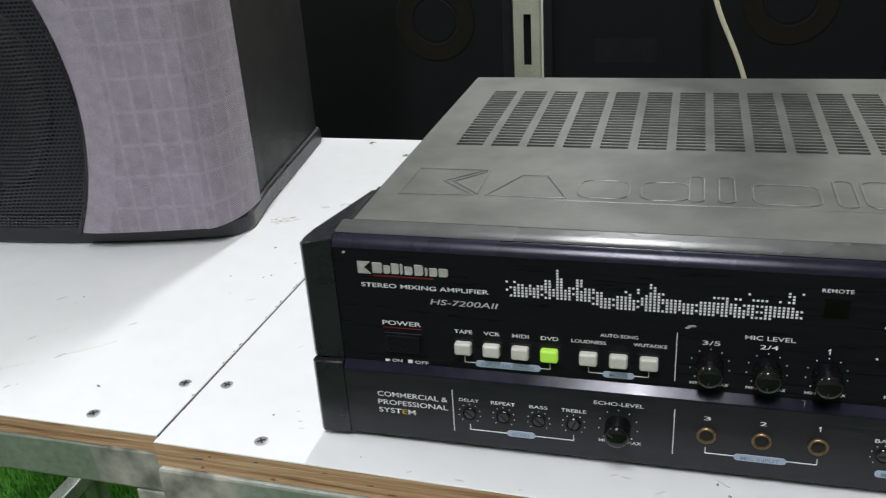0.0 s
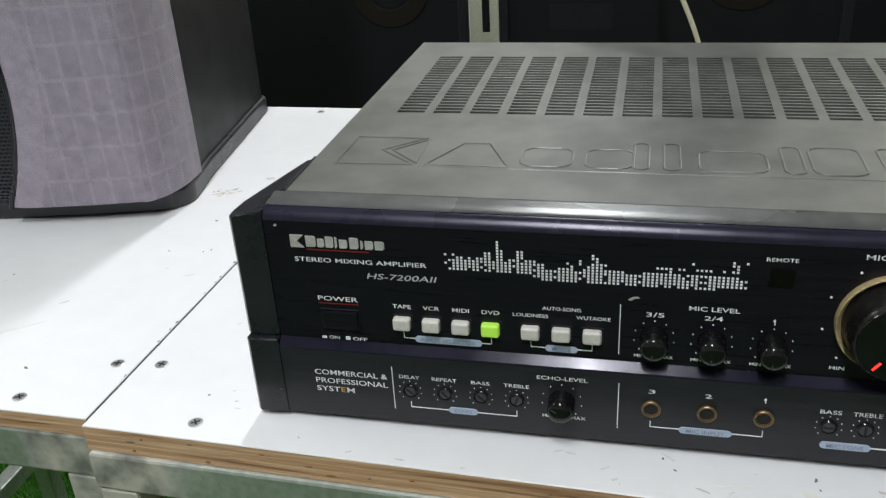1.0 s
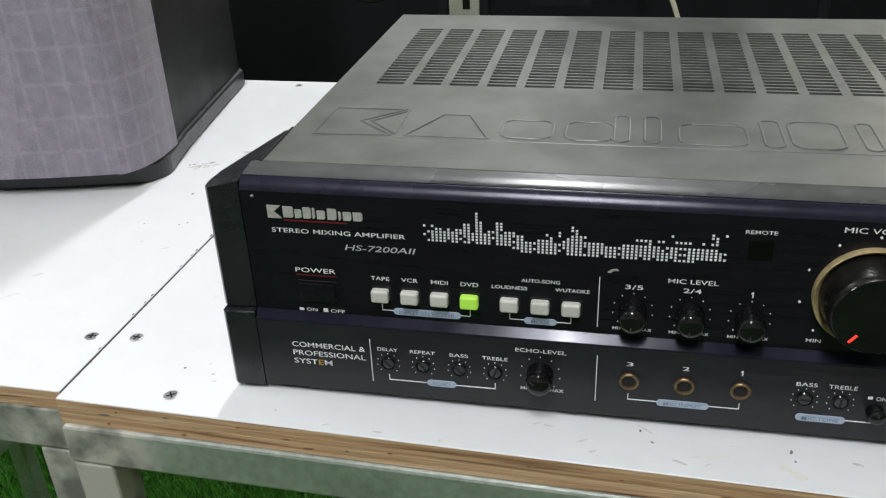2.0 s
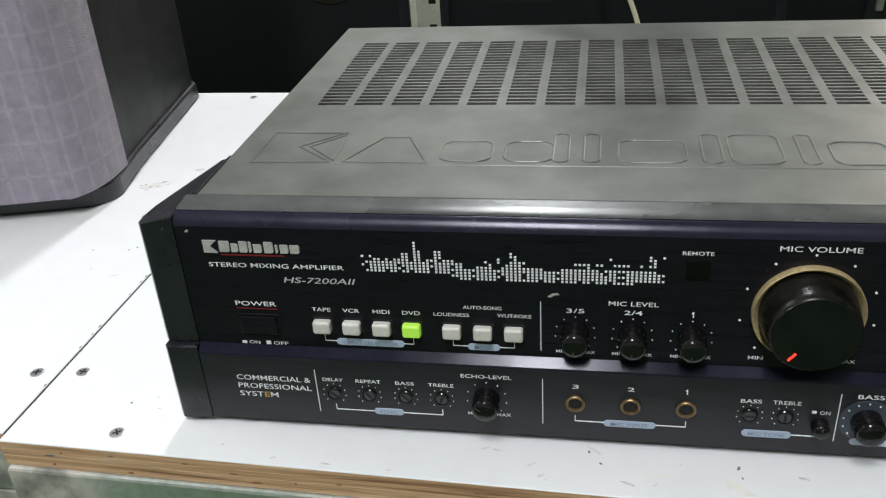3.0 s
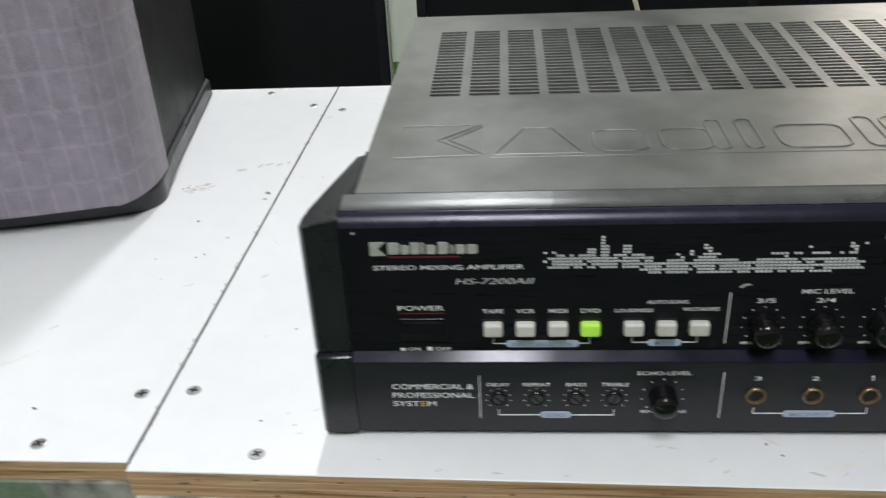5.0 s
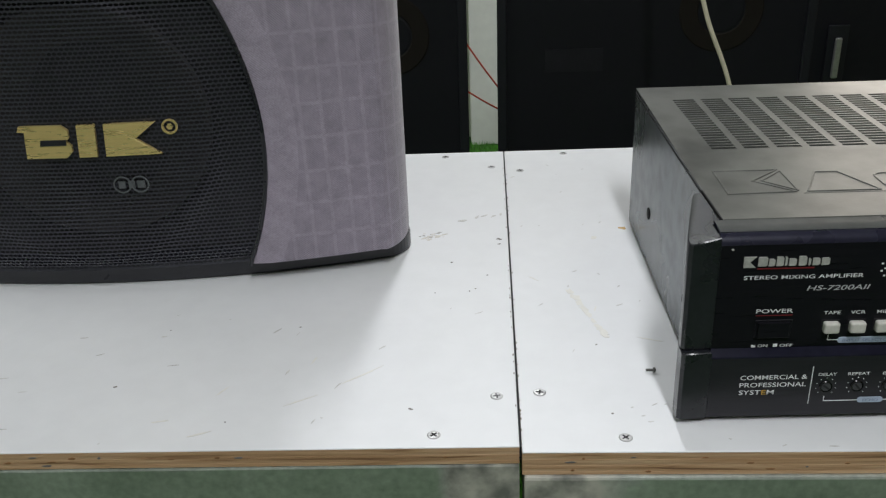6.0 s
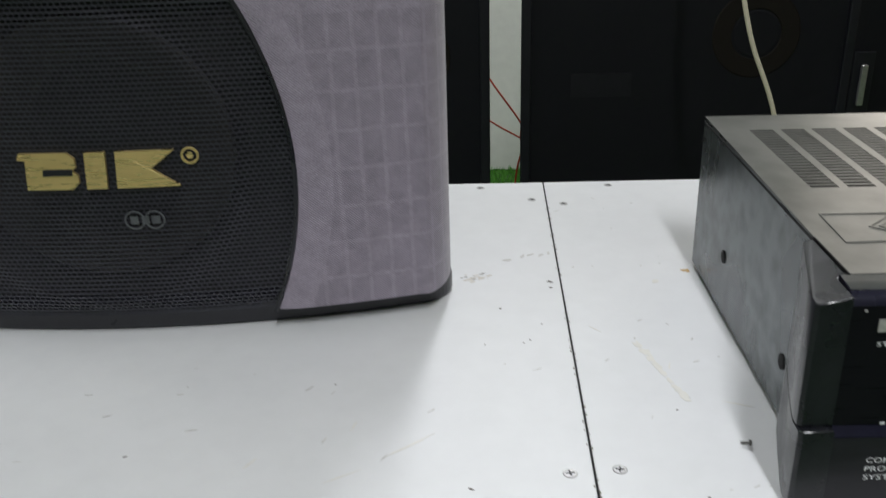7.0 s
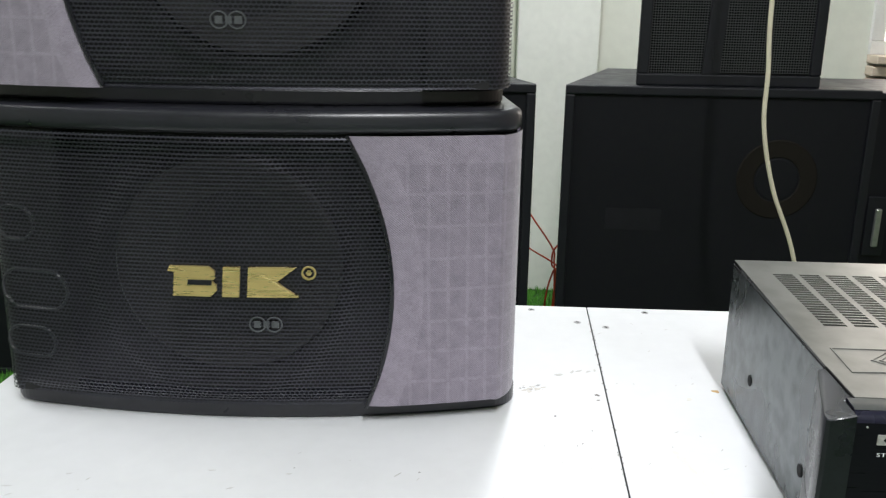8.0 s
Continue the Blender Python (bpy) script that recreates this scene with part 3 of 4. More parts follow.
# maker's mark as plain shapes
part("maker_mark", plate([(0.042, 0.1085), (0.0492, 0.1085), (0.0455, 0.1120), (0.0492, 0.1155), (0.042, 0.1155)], -0.0008, 0.0), M_SILVER, amp, "silver maker's mark")
for k, (a, b) in enumerate(((0.0505, 0.0560), (0.0568, 0.0605), (0.0612, 0.0655), (0.0662, 0.0676), (0.0686, 0.0730), (0.0742, 0.0790), (0.0800, 0.0814), (0.0824, 0.0868), (0.0876, 0.0925))):
    tall = 0.1152 if k in (0, 2, 3, 5) else 0.1138
    part("maker_mark", plate([(a, 0.1092), (b - 0.0008, 0.1092), (b, 0.1100), (b, tall - 0.0008), (b - 0.0008, tall), (a, tall)], -0.0008, 0.0), M_SILVER, amp)
bar(0.0505, 0.084, 0.1070, 0.1077, FY, M_RED)
lettering("STEREO MIXING AMPLIFIER", 0.043, 0.114, 0.1016, 0.0028, FY, M_PRINT, amp)
lettering("HS-7200AII", 0.0815, 0.1190, 0.0937, 0.0036, FY, M_DULLPRINT, amp, slant=0.2)
lettering("REMOTE", 0.276, 0.290, 0.1151, 0.0022, FY, M_PRINT, amp)
part("remote_window", box(0.278, 0.289, -0.0005, 0.0001, 0.1010, 0.1105), material("dark_red_window", (0.0035, 0.0025, 0.0025), 0.3, spec=0.2), amp, "dark red remote receiver window")
lettering("MIC VOLUME", 0.318, 0.353, 0.1187, 0.0030, FY, M_PRINT, amp)
lettering("POWER", 0.053, 0.0752, 0.0786, 0.0030, FY, M_PRINT, amp)
bar(0.053, 0.0752, 0.0752, 0.0756, FY, M_RED)
well = box(0.0535, 0.0755, -0.0008, 0.0002, 0.0595, 0.0725, 0.0003, 1)
part("power_surround", well, M_FACE, amp)
part("power_button", box(0.0548, 0.0742, -0.0022, -0.0006, 0.0606, 0.0712, 0.0005, 2), M_FACE, amp, "rectangular black power button")
lettering("ON", 0.0565, 0.0625, 0.0542, 0.0022, FY, M_PRINT, amp)
lettering("OFF", 0.0700, 0.0780, 0.0542, 0.0022, FY, M_PRINT, amp)
bar(0.0525, 0.0550, 0.0532, 0.0546, FY, M_PRINT)
bar(0.0660, 0.0685, 0.0532, 0.0552, FY, M_PRINT)

for x, word, half in ((0.099, "TAPE", 0.0050), (0.1147, "VCR", 0.0044), (0.1304, "MIDI", 0.0044), (0.146, "DVD", 0.0046)):
    lettering(word, x - half, x + half, 0.0765, 0.0025, FY, M_PRINT, amp)
for x0, x1, z, word in ((0.1575, 0.1755, 0.0765, "LOUDNESS"), (0.1725, 0.1918, 0.0812, "AUTO-SONG"), (0.1895, 0.2065, 0.0770, "WUTAOKE")):
    lettering(word, x0, x1, z, 0.0022, FY, M_PRINT, amp)
for x in (0.099, 0.1147, 0.1304, 0.146, 0.1666, 0.1822, 0.1977):
    lit = x == 0.146
    part("push_button", box(x - 0.0047, x + 0.0047, -0.0048, 0.0001, 0.0636, 0.0710, 0.0014, 4), M_LIT if lit else M_KEY, amp, "lit green push button" if lit else "ivory push button")
    part("button_frame", box(x - 0.0053, x + 0.0053, -0.0003, 0.0001, 0.0630, 0.0715, 0.0001, 1), M_DARK, amp)
bracket(0.099, 0.146, 0.0572, 0.0036, FY)
pill(0.1050, 0.1410, 0.0570, 0.0040, FY)
lettering("INPUT SELECTOR", 0.1080, 0.1380, 0.0570, 0.0022, FY - 0.0004, material("dim_print", (0.17, 0.22, 0.32), 0.6), amp)
bracket(0.1666, 0.1977, 0.0576, 0.0034, FY)
pill(0.1740, 0.1905, 0.0574, 0.0038, FY)
M_DIM = bpy.data.materials["dim_print"]
lettering("MODE", 0.1775, 0.1870, 0.0574, 0.0022, FY - 0.0004, M_DIM, amp)
bar(0.2108, 0.2112, 0.0570, 0.0860, FY, M_PRINT)

# printed row of small squares, like a level display: filled rows of each column
LEVELS = """5,2 3,0 5,0:3 0:4 0:4 0:3 1:4 0:3 0:4 4,3,1 0,2:6 0:6 1:3 0:10 0:7 0:3 0:4 4,2 0:7 0:3,5:7 0:4 0:4 -1,1,3,4 -1:3
-2:3 -2:1 -2:1 -1,1 -2:2 -2:2 -2:2,4 -2:3 -2:1 -1,1,4,5 0:2 -2:3 -2:4,6,7 -2:6 -2:4 -2,1,2,4 -2:2 -2:2 -2:2 -1:2 -2:1 -2:1 -2:1 -1,1
-2:2 -2:2 -2:2 -2:2,4 -1:2,4 -2:2,4 -2:3,4 -1:2 -2:2,4 -2:1,4 -2:0,2 -1:2,6 -2:2,4 -2,0,2,4 -2,0,2,4 -2:2,4 -2:2 -1:2 -1:2,4 -1:2 -1:2,4,6,7 -1:2,4:6 -1:1 -1,1,7""".split()
LEVEL_X, LEVEL_PX, LEVEL_Z, LEVEL_PZ = 0.1240, 0.00203, 0.1008, 0.00160
dots = bmesh.new()
for i, column in enumerate(LEVELS):
    for span in column.split(","):
        low, _, high = span.partition(":")
        for j in range(int(low), int(high or low) + 1):
            x, z = LEVEL_X + i * LEVEL_PX, LEVEL_Z + j * LEVEL_PZ
            box(x - 0.00056, x + 0.00056, -0.0004, 0.0, z - 0.00048, z + 0.00048, bm=dots)
part("level_print", dots, M_PRINT, amp, "rows of small printed white squares")


def scale_dots(x, z, radius, y, n=9, size=0.00029, start=-135, end=135):
    bm = bmesh.new()
    for k in range(n):
        a = radians(90 - (start + (end - start) * k / (n - 1)))
        cx, cz = x + radius * math.cos(a), z + radius * math.sin(a)
        turned([(size, 0), (size, 0.0004)], 8, facing(cx, y, cz), bm)
    part("scale_dots", bm, M_PRINT, amp)


def knob(x, z, y, r, depth, mat, turn=0, label="small glossy black knob"):
    k = part("knob", turned([(r * 1.06, 0), (r * 1.05, depth * 0.5), (r * 1.02, depth * 0.78), (r * 0.95, depth * 0.90), (r * 0.80, depth * 0.97), (r * 0.5, depth * 1.01), (r * 0.12, depth * 1.025)], 32, facing(x, y, z)), mat, amp, label, True)
    a = radians(turn)
    bm = box(-0.0003, 0.0003, r * 0.30, r * 0.78, -depth * 0.03, depth * 0.012)
    bmesh.ops.transform(bm, verts=bm.verts, matrix=facing(x, y - depth * 1.005, z) @ Matrix.Rotation(a, 4, "Z"))
    part("pointer", bm, M_RIM, k)
    return k


for x, word, half in ((0.2278, "3/5", 0.0043), (0.2553, "2/4", 0.0043), (0.2832, "1", 0.0006)):
    if word == "1":
        numeral_one(x, 0.0815, 0.0030, FY)
    else:
        lettering(word, x - half, x + half, 0.0815, 0.0027, FY, M_PRINT, amp)
    scale_dots(x, 0.0680, 0.0098, FY)
    knob(x, 0.0680, FY, 0.0066, 0.0130, M_KNOB, 170)
    lettering("MIN", x - 0.0093, x - 0.0040, 0.0572, 0.0019, FY, M_PRINT, amp)
    lettering("MAX", x + 0.0040, x + 0.0098, 0.0572, 0.0019, FY, M_PRINT, amp)
lettering("MIC LEVEL", 0.2435, 0.2670, 0.0865, 0.0027, FY, M_PRINT, amp)


def big_knob(x):
    z = 0.0855
    scale_dots(x, z, 0.0302, FY, 9, 0.0006, -135, 135)
    part("gold_ring", turned([(0.0251, 0), (0.0251, 0.0036), (0.0248, 0.0042), (0.0243, 0.0040), (0.0222, 0.0006)], 56, facing(x, FY, z)), M_RING, amp, "worn gold trim ring", True)
    k = part("volume_knob", turned([(0.0221, 0.0005), (0.0219, 0.0060), (0.0214, 0.0072), (0.0206, 0.0155), (0.0201, 0.0182), (0.0190, 0.0194)], 56, facing(x, FY, z)), M_KNOBM, amp, "large dusty black volume knob", True)
    part("knob_face", turned([(0.0192, 0.0191), (0.0188, 0.0198), (0.0050, 0.0200)], 56, facing(x, FY, z)), M_KNOB, k, "glossy black knob face")
    lettering("MIN", x - 0.0238, x - 0.0170, 0.0585, 0.0022, FY, M_PRINT, amp)
    lettering("MAX", x + 0.0172, x + 0.0248, 0.0585, 0.0022, FY, M_PRINT, amp)
    return k


k1 = big_knob(0.3340)
led = box(-0.0005, 0.0005, 0.0122, 0.0172, 0, 0.0003)
bmesh.ops.transform(led, verts=led.verts, matrix=facing(0.3340, -0.0199, 0.0855) @ Matrix.Rotation(radians(143), 4, "Z"))
part("indicator", led, M_LED, k1, "glowing red indicator")
big_knob(0.4055)

# lower panel
lettering("COMMERCIAL &", 0.047, 0.0885, 0.0335, 0.0036, LY, M_PRINT, amp)
lettering("PROFESSIONAL", 0.047, 0.0885, 0.0280, 0.0036, LY, M_PRINT, amp)
lettering("SYST", 0.047, 0.0606, 0.0225, 0.0036, LY, M_PRINT, amp)
lettering("E", 0.0612, 0.0640, 0.0225, 0.0036, LY, M_AMBER, amp)
lettering("M", 0.0646, 0.0690, 0.0225, 0.0036, LY, M_PRINT, amp)
bar(0.0913, 0.0917, 0.0130, 0.0405, LY, M_PRINT)


def trimmer(x, z, turn):
    t = part("trimmer", turned([(0.0042, 0), (0.0042, 0.0006), (0.0037, 0.0012), (0.0034, 0.0012), (0.0031, 0.0005)], 24, facing(x, LY, z)), M_KNOB, amp, "small slotted trimmer", True)
    part("trimmer_disc", turned([(0.0030, 0.0003), (0.0029, 0.0010), (0.0024, 0.0012)], 20, facing(x, LY, z)), M_RIM, t)
    bm = box(-0.0025, 0.0025, -0.0006, 0.0006, 0.0011, 0.0014)
    bmesh.ops.transform(bm, verts=bm.verts, matrix=facing(x, LY, z) @ Matrix.Rotation(radians(turn), 4, "Z"))
    part("slot", bm, M_DARK, t)
    scale_dots(x, z, 0.0062, LY, 9, 0.00024)


for x, word, half, turn in ((0.101, "DELAY", 0.0056, -40), (0.1203, "REPEAT", 0.0068, -50), (0.1400, "BASS", 0.0050, -45), (0.1592, "TREBLE", 0.0068, 70)):
    lettering(word, x - half, x + half, 0.0348, 0.0023, LY, M_PRINT, amp)
    trimmer(x, 0.0257, turn)
bracket(0.101, 0.1592, 0.0150, 0.0036, LY)
pill(0.1220, 0.1380, 0.0152, 0.0040, LY)
lettering("ECHO", 0.1252, 0.1348, 0.0152, 0.0022, LY - 0.0004, M_DIM, amp)
lettering("ECHO-LEVEL", 0.1700, 0.1962, 0.0418, 0.0025, LY, M_PRINT, amp)
scale_dots(0.183, 0.0275, 0.0104, LY)
knob(0.183, 0.0275, LY, 0.0066, 0.0120, M_KNOB, 60)
lettering("MIN", 0.1728, 0.1788, 0.0176, 0.0022, LY, M_PRINT, amp)
lettering("MAX", 0.1880, 0.1955, 0.0176, 0.0022, LY, M_PRINT, amp)
bar(0.2117, 0.2121, 0.0135, 0.0420, LY, M_PRINT)
for x, word in ((0.2285, "3"), (0.2560, "2"), (0.2832, "1")):
    if word == "1":
        numeral_one(x, 0.0385, 0.0028, LY)
    else:
        lettering(word, x - 0.0017, x + 0.0017, 0.0385, 0.0026, LY, M_PRINT, amp)
    j = part("jack_socket", turned([(0.0050, 0), (0.0050, 0.0012), (0.0046, 0.0016), (0.0038, 0.0016), (0.0034, 0.0003)], 28, facing(x, LY, 0.0278)), M_BRASS, amp, "brass microphone jack socket")
    part("socket_hole", turned([(0.0035, 0.0002), (0.0034, 0.0005)], 20, facing(x, LY, 0.0278)), M_DARK, j)
bracket(0.2285, 0.2836, 0.0163, 0.0036, LY)
pill(0.2430, 0.2690, 0.0160, 0.0040, LY)
lettering("MIC INPUT", 0.2465, 0.2655, 0.0160, 0.0024, LY - 0.0004, M_DIM, amp)
for x, word, half, turn in ((0.3138, "BASS", 0.0050, 0), (0.3305, "TREBLE", 0.0066, 90)):
    lettering(word, x - half, x + half, 0.0352, 0.0025, LY, M_PRINT, amp)
    trimmer(x, 0.0262, turn)
lettering("ON", 0.3462, 0.3510, 0.0302, 0.0025, LY, M_PRINT, amp)
bar(0.3425, 0.3447, 0.0296, 0.0310, LY, M_PRINT)
knob(0.3470, 0.0225, LY, 0.0040, 0.0070, M_KNOB, 0, "small black push switch")
bar(0.3340, 0.3470, 0.0150, 0.0154, LY, M_PRINT)
pill(0.3110, 0.3345, 0.0150, 0.0042, LY)
lettering("MIC TONE", 0.3140, 0.3315, 0.0150, 0.0024, LY - 0.0004, M_DIM, amp)
bar(0.3544, 0.3548, 0.0130, 0.0420, LY, M_PRINT)
lettering("BASS", 0.3620, 0.3740, 0.0412, 0.0028, LY, M_PRINT, amp)
for x in (0.3680, 0.3945):
    part("knob_skirt", turned([(0.0126, 0), (0.0125, 0.0002), (0.0070, 0.0003)], 36, facing(x, LY, 0.0262)), M_SLATE, amp, "slate blue printed ring")
    scale_dots(x, 0.0262, 0.0108, LY - 0.0002, 11, 0.0004)
    knob(x, 0.0262, LY, 0.0070, 0.0120, M_KNOB, 120)
pill(0.3620, 0.4180, 0.0135, 0.0042, LY)


# embossed mark on the cover, as raised outlines of plain shapes
def embossed(points, width=0.0013, rise=0.0006):
    """A raised line round an outline on the cover."""
    bm = bmesh.new()
    n = len(points)
    for k in range(n):
        a, b = Vector(points[k]), Vector(points[(k + 1) % n])
        d = (b - a).normalized()
        q = Vector((-d.y, d.x)) * width / 2
        a2, b2 = a - d * width / 2, b + d * width / 2
        prism([tuple(a2 - q), tuple(b2 - q), tuple(b2 + q), tuple(a2 + q)], Z_TOP - 0.0004, Z_TOP + rise - 0.000004 * k, bm=bm)
    bmesh.ops.bevel(bm, geom=[e for e in bm.edges if min(v.co.z for v in e.verts) > Z_TOP], offset=0.00032, segments=1, affect="EDGES")
    for v in bm.verts:
        v.co.z += RISE * (v.co.y - 0.0195)
    return part("embossed_line", bm, M_COVER, cover)


E0, E1 = 0.061, 0.103
embossed([(0.048, E0), (0.092, E0 + 0.002), (0.070, 0.083), (0.092, E1), (0.049, E1)])
embossed([(0.076, 0.083), (0.094, E0 + 0.004), (0.094, E1 - 0.002)])
embossed([(0.100, E0 + 0.002), (0.146, E0 + 0.002), (0.131, E1 - 0.006), (0.116, E1 - 0.006)])
for a, b, top in ((0.152, 0.180, 0.092), (0.187, 0.213, 0.092), (0.213, 0.221, E1), (0.229, 0.2375, E1), (0.247, 0.282, 0.094), (0.290, 0.300, E1), (0.304, 0.330, E1), (0.339, 0.347, E1), (0.354, 0.382, 0.094), (0.389, 0.422, 0.094)):
    r = min(0.007, (b - a) * 0.45)
    corners = []
    for cx, cy, a0 in ((b - r, E0 + 0.004 + r, -90), (b - r, top - r, 0), (a + r, top - r, 90), (a + r, E0 + 0.004 + r, 180)):
        corners += [(cx + r * math.cos(radians(a0 + q)), cy + r * math.sin(radians(a0 + q))) for q in (0, 30, 60, 90)]
    embossed(corners)
part("cover_step", box(0.096, W - 0.05, 0.0596, 0.0606, Z_TOP - 0.0005, Z_TOP + 0.0006, 0.0002, 1), M_COVER, cover)

# ---- the karaoke speakers ----
SH = 0.283


def bow(x):
    """Front line of the cabinet: local y over the width."""
    return 0.6 * x * x


LEAN_BACK, OVERHANG = 0.020, 0.025


def face(x, z):
    """The front, which leans back a little towards the lid."""
    return bow(x) - OVERHANG + LEAN_BACK * z


def front_line(n=30, m=9):
    """Bowed front with rounded corners, from -x to +x: (x, y) pairs."""
    half = []
    for k in range(n // 2 + 1):
        x = 0.210 * k / (n // 2)
        half.append((x, bow(x)))
    a0 = math.atan(1.2 * 0.210)
    cx, cy = 0.210 - 0.03 * math.sin(a0), bow(0.210) + 0.03 * math.cos(a0)
    for k in range(1, m + 1):
        a = a0 + (radians(92) - a0) * k / m
        half.append((cx + 0.03 * math.sin(a), cy - 0.03 * math.cos(a)))
    return [(-x, y) for x, y in half[:0:-1]] + half


def plan(out, back=0.0, flank=0.0):
    """Outline of base and lid: bowed front, tapering sides."""
    pts = [(x * (1 + out / 0.232), y - out + back) for x, y in front_line()]
    return pts + [(0.2265 + out - flank, 0.106), (0.2115 + out - flank, 0.296), (0.202, 0.307), (-0.202, 0.307), (-0.2115 - out + flank, 0.296), (-0.2265 - out + flank, 0.106)]


def edge_x(z, skew=1.0):
    """Where the cloth wing meets the grille, over the height."""
    u = (z - 0.135) / 0.12
    return (0.1225 if skew > 0 else 0.1305) - 0.0285 * u * u - 0.0045 * u * skew


def karaoke_speaker(m, side, label, foot=0.0185):
    """side 1: cloth wing towards +x; -1: mirrored."""
    sp = thing("karaoke_speaker", m, label, "loudspeaker", "stacked karaoke speakers")
    part("base", prism(plan(0.002, -0.005, 0.0015) if side > 0 else plan(-0.006), 0.0, foot, 0.003, 2), M_LID, sp, "satin black base plate")
    part("lid", prism(plan(-0.001, LEAN_BACK * 0.26 - OVERHANG - 0.003), 0.2625, SH, 0.007, 4), M_LID, sp, "satin black lid with a rounded rim", True)
    body = [(x * 0.985, y + 0.017) if y < 0.05 else (x * 0.985, y * 0.99) for x, y in plan(0.0)]
    part("cabinet", prism(body, foot, 0.2625), M_VINYL, sp, "black vinyl-covered cabinet")
    dark = []
    for x, y in front_line():
        t = min(1.0, max(0.0, (abs(x) - 0.185) / 0.025))
        dark.append((x * (0.985 + 0.006 * t), y + 0.0165 - 0.0120 * t))
    # dark sheet added in front of the cabinet so the grille holes read as shade
    part("hole_backing", prism(dark + [(0.222, 0.09), (-0.222, 0.09)], foot + 0.001, 0.2620), M_DARK, sp, "dark sheet added behind the grille to deepen its holes")
    # grille: formed perforated sheet with a shallow raised ring over the woofer
    line = front_line()
    ends = [p for p in line if p[0] < 0]
    bm = bmesh.new()
    rows = []
    for j in range(124):
        z = foot + 0.001 + (0.2605 - foot) * j / 123
        e = edge_x(z, side)
        row = []
        for k in range(61):
            x = -0.210 + (e + 0.210) * k / 60
            d = math.hypot(x + 0.022, z - 0.140)
            ring = 0.0030 / (1 + math.exp((d - 0.098) * 500)) + 0.0032 * math.exp(-((d - 0.104) / 0.008) ** 2)
            top_roll = 0.0035 * math.exp(-((z - 0.256) / 0.007) ** 2) - 0.0045 * math.exp(-((z - foot - 0.004) / 0.006) ** 2)
            row.append(bm.verts.new((side * x, face(x, z) + 0.0010 - ring - top_roll, z)))
        for x, y in reversed([p for p in ends if p[0] < -0.2101]):
            row.insert(0, bm.verts.new((side * x * 0.998, y + 0.001 + (LEAN_BACK * z - OVERHANG) * max(0, 1 - max(0, y - 0.035) / 0.025), z)))
        rows.append(row)
    for a, b in zip(rows, rows[1:]):
        for k in range(len(a) - 1):
            bm.faces.new((a[k], a[k + 1], b[k + 1], b[k])[::side])
    part("grille", bm, M_GRILLE, sp, "black perforated metal grille", True)
    # dark sheet added behind the rounded end of the grille to block light through its holes
    bm = bmesh.new()
    rows = []
    for j in range(26):
        z = foot + 0.001 + (0.2605 - foot) * j / 25
        row = [bm.verts.new((side * x, face(x, z) + 0.0085, z)) for x in (-0.160, -0.175, -0.190, -0.203)]
        for x, y in reversed([p for p in ends if p[0] < -0.2101]):
            row.insert(0, bm.verts.new((side * x * 0.990, y + 0.0028 + (LEAN_BACK * z - OVERHANG) * max(0, 1 - max(0, y - 0.035) / 0.025), z)))
        rows.append(row)
    for a, b in zip(rows, rows[1:]):
        for k in range(len(a) - 1):
            bm.faces.new((a[k], a[k + 1], b[k + 1], b[k])[::side])
    part("end_light_block", bm, M_DARK, sp, "dark sheet added at the rounded end to block light")
    # cloth wing
    bm = bmesh.new()
    rows = []
    for j in range(41):
        z = foot + 0.0005 + (0.2615 - foot) * j / 40
        e = edge_x(z, side) + 0.0012
        row = []
        for k in range(25):
            x = e + (0.210 - e) * k / 24
            swell = 0.0025 * math.sin(math.pi * min(1, (x - e) / 0.02) / 2)
            row.append(bm.verts.new((side * x, face(x, z) + 0.0005 - swell, z)))
        for x, y in [p for p in line if p[0] > 0.2101]:
            row.append(bm.verts.new((side * (x + 0.001), y + (LEAN_BACK * z - OVERHANG) * max(0, 1 - (y - 0.03) / 0.03) - 0.002, z)))
        row.append(bm.verts.new((side * 0.2335, 0.070, z)))
        row.append(bm.verts.new((side * 0.2290, 0.072, z)))
        rows.append(row)
    for a, b in zip(rows, rows[1:]):
        for k in range(len(a) - 1):
            bm.faces.new((a[k], a[k + 1], b[k + 1], b[k])[::side])
    part("cloth_wing", bm, M_CLOTH, sp, "mauve-grey checked cloth panel", True)
    # dark bead along the wing
    pts = [(side * edge_x(z, side), face(edge_x(z, side), z) - 0.0006, z) for z in [0.018 + 0.0305 * k for k in range(9)]]
    part("edge_bead", tube(pts, 0.0018, 8), M_CAP, sp, "", True)
    # woofer behind the sheet
    rim = turned([(0.100, 0), (0.098, 0.003), (0.090, 0.003), (0.060, -0.004), (0.030, -0.008)], 56, facing(side * -0.022, 0.0145, 0.140), close=False)
    part("woofer", rim, M_CONE, sp, "large round woofer behind the grille", True)
    return sp


SPX, SPY = -0.410, 0.2245
WIDER = Matrix.Diagonal((1.018, 1.0, 1.0, 1.0))
lower = karaoke_speaker(pose(SPX, SPY, TOP, 0, 0, 2.4) @ WIDER, 1, "black and mauve karaoke speaker with a gold mark, on the table")
upper = karaoke_speaker(pose(SPX - 0.0105, SPY + 0.004, TOP + SH, 0, 0, 2.4) @ WIDER, -1, "black and mauve karaoke speaker on top of another", 0.0150)


# gold maker's mark as plain shapes, set on the grille
MARK_X, MARK_W = -0.0025, 0.915


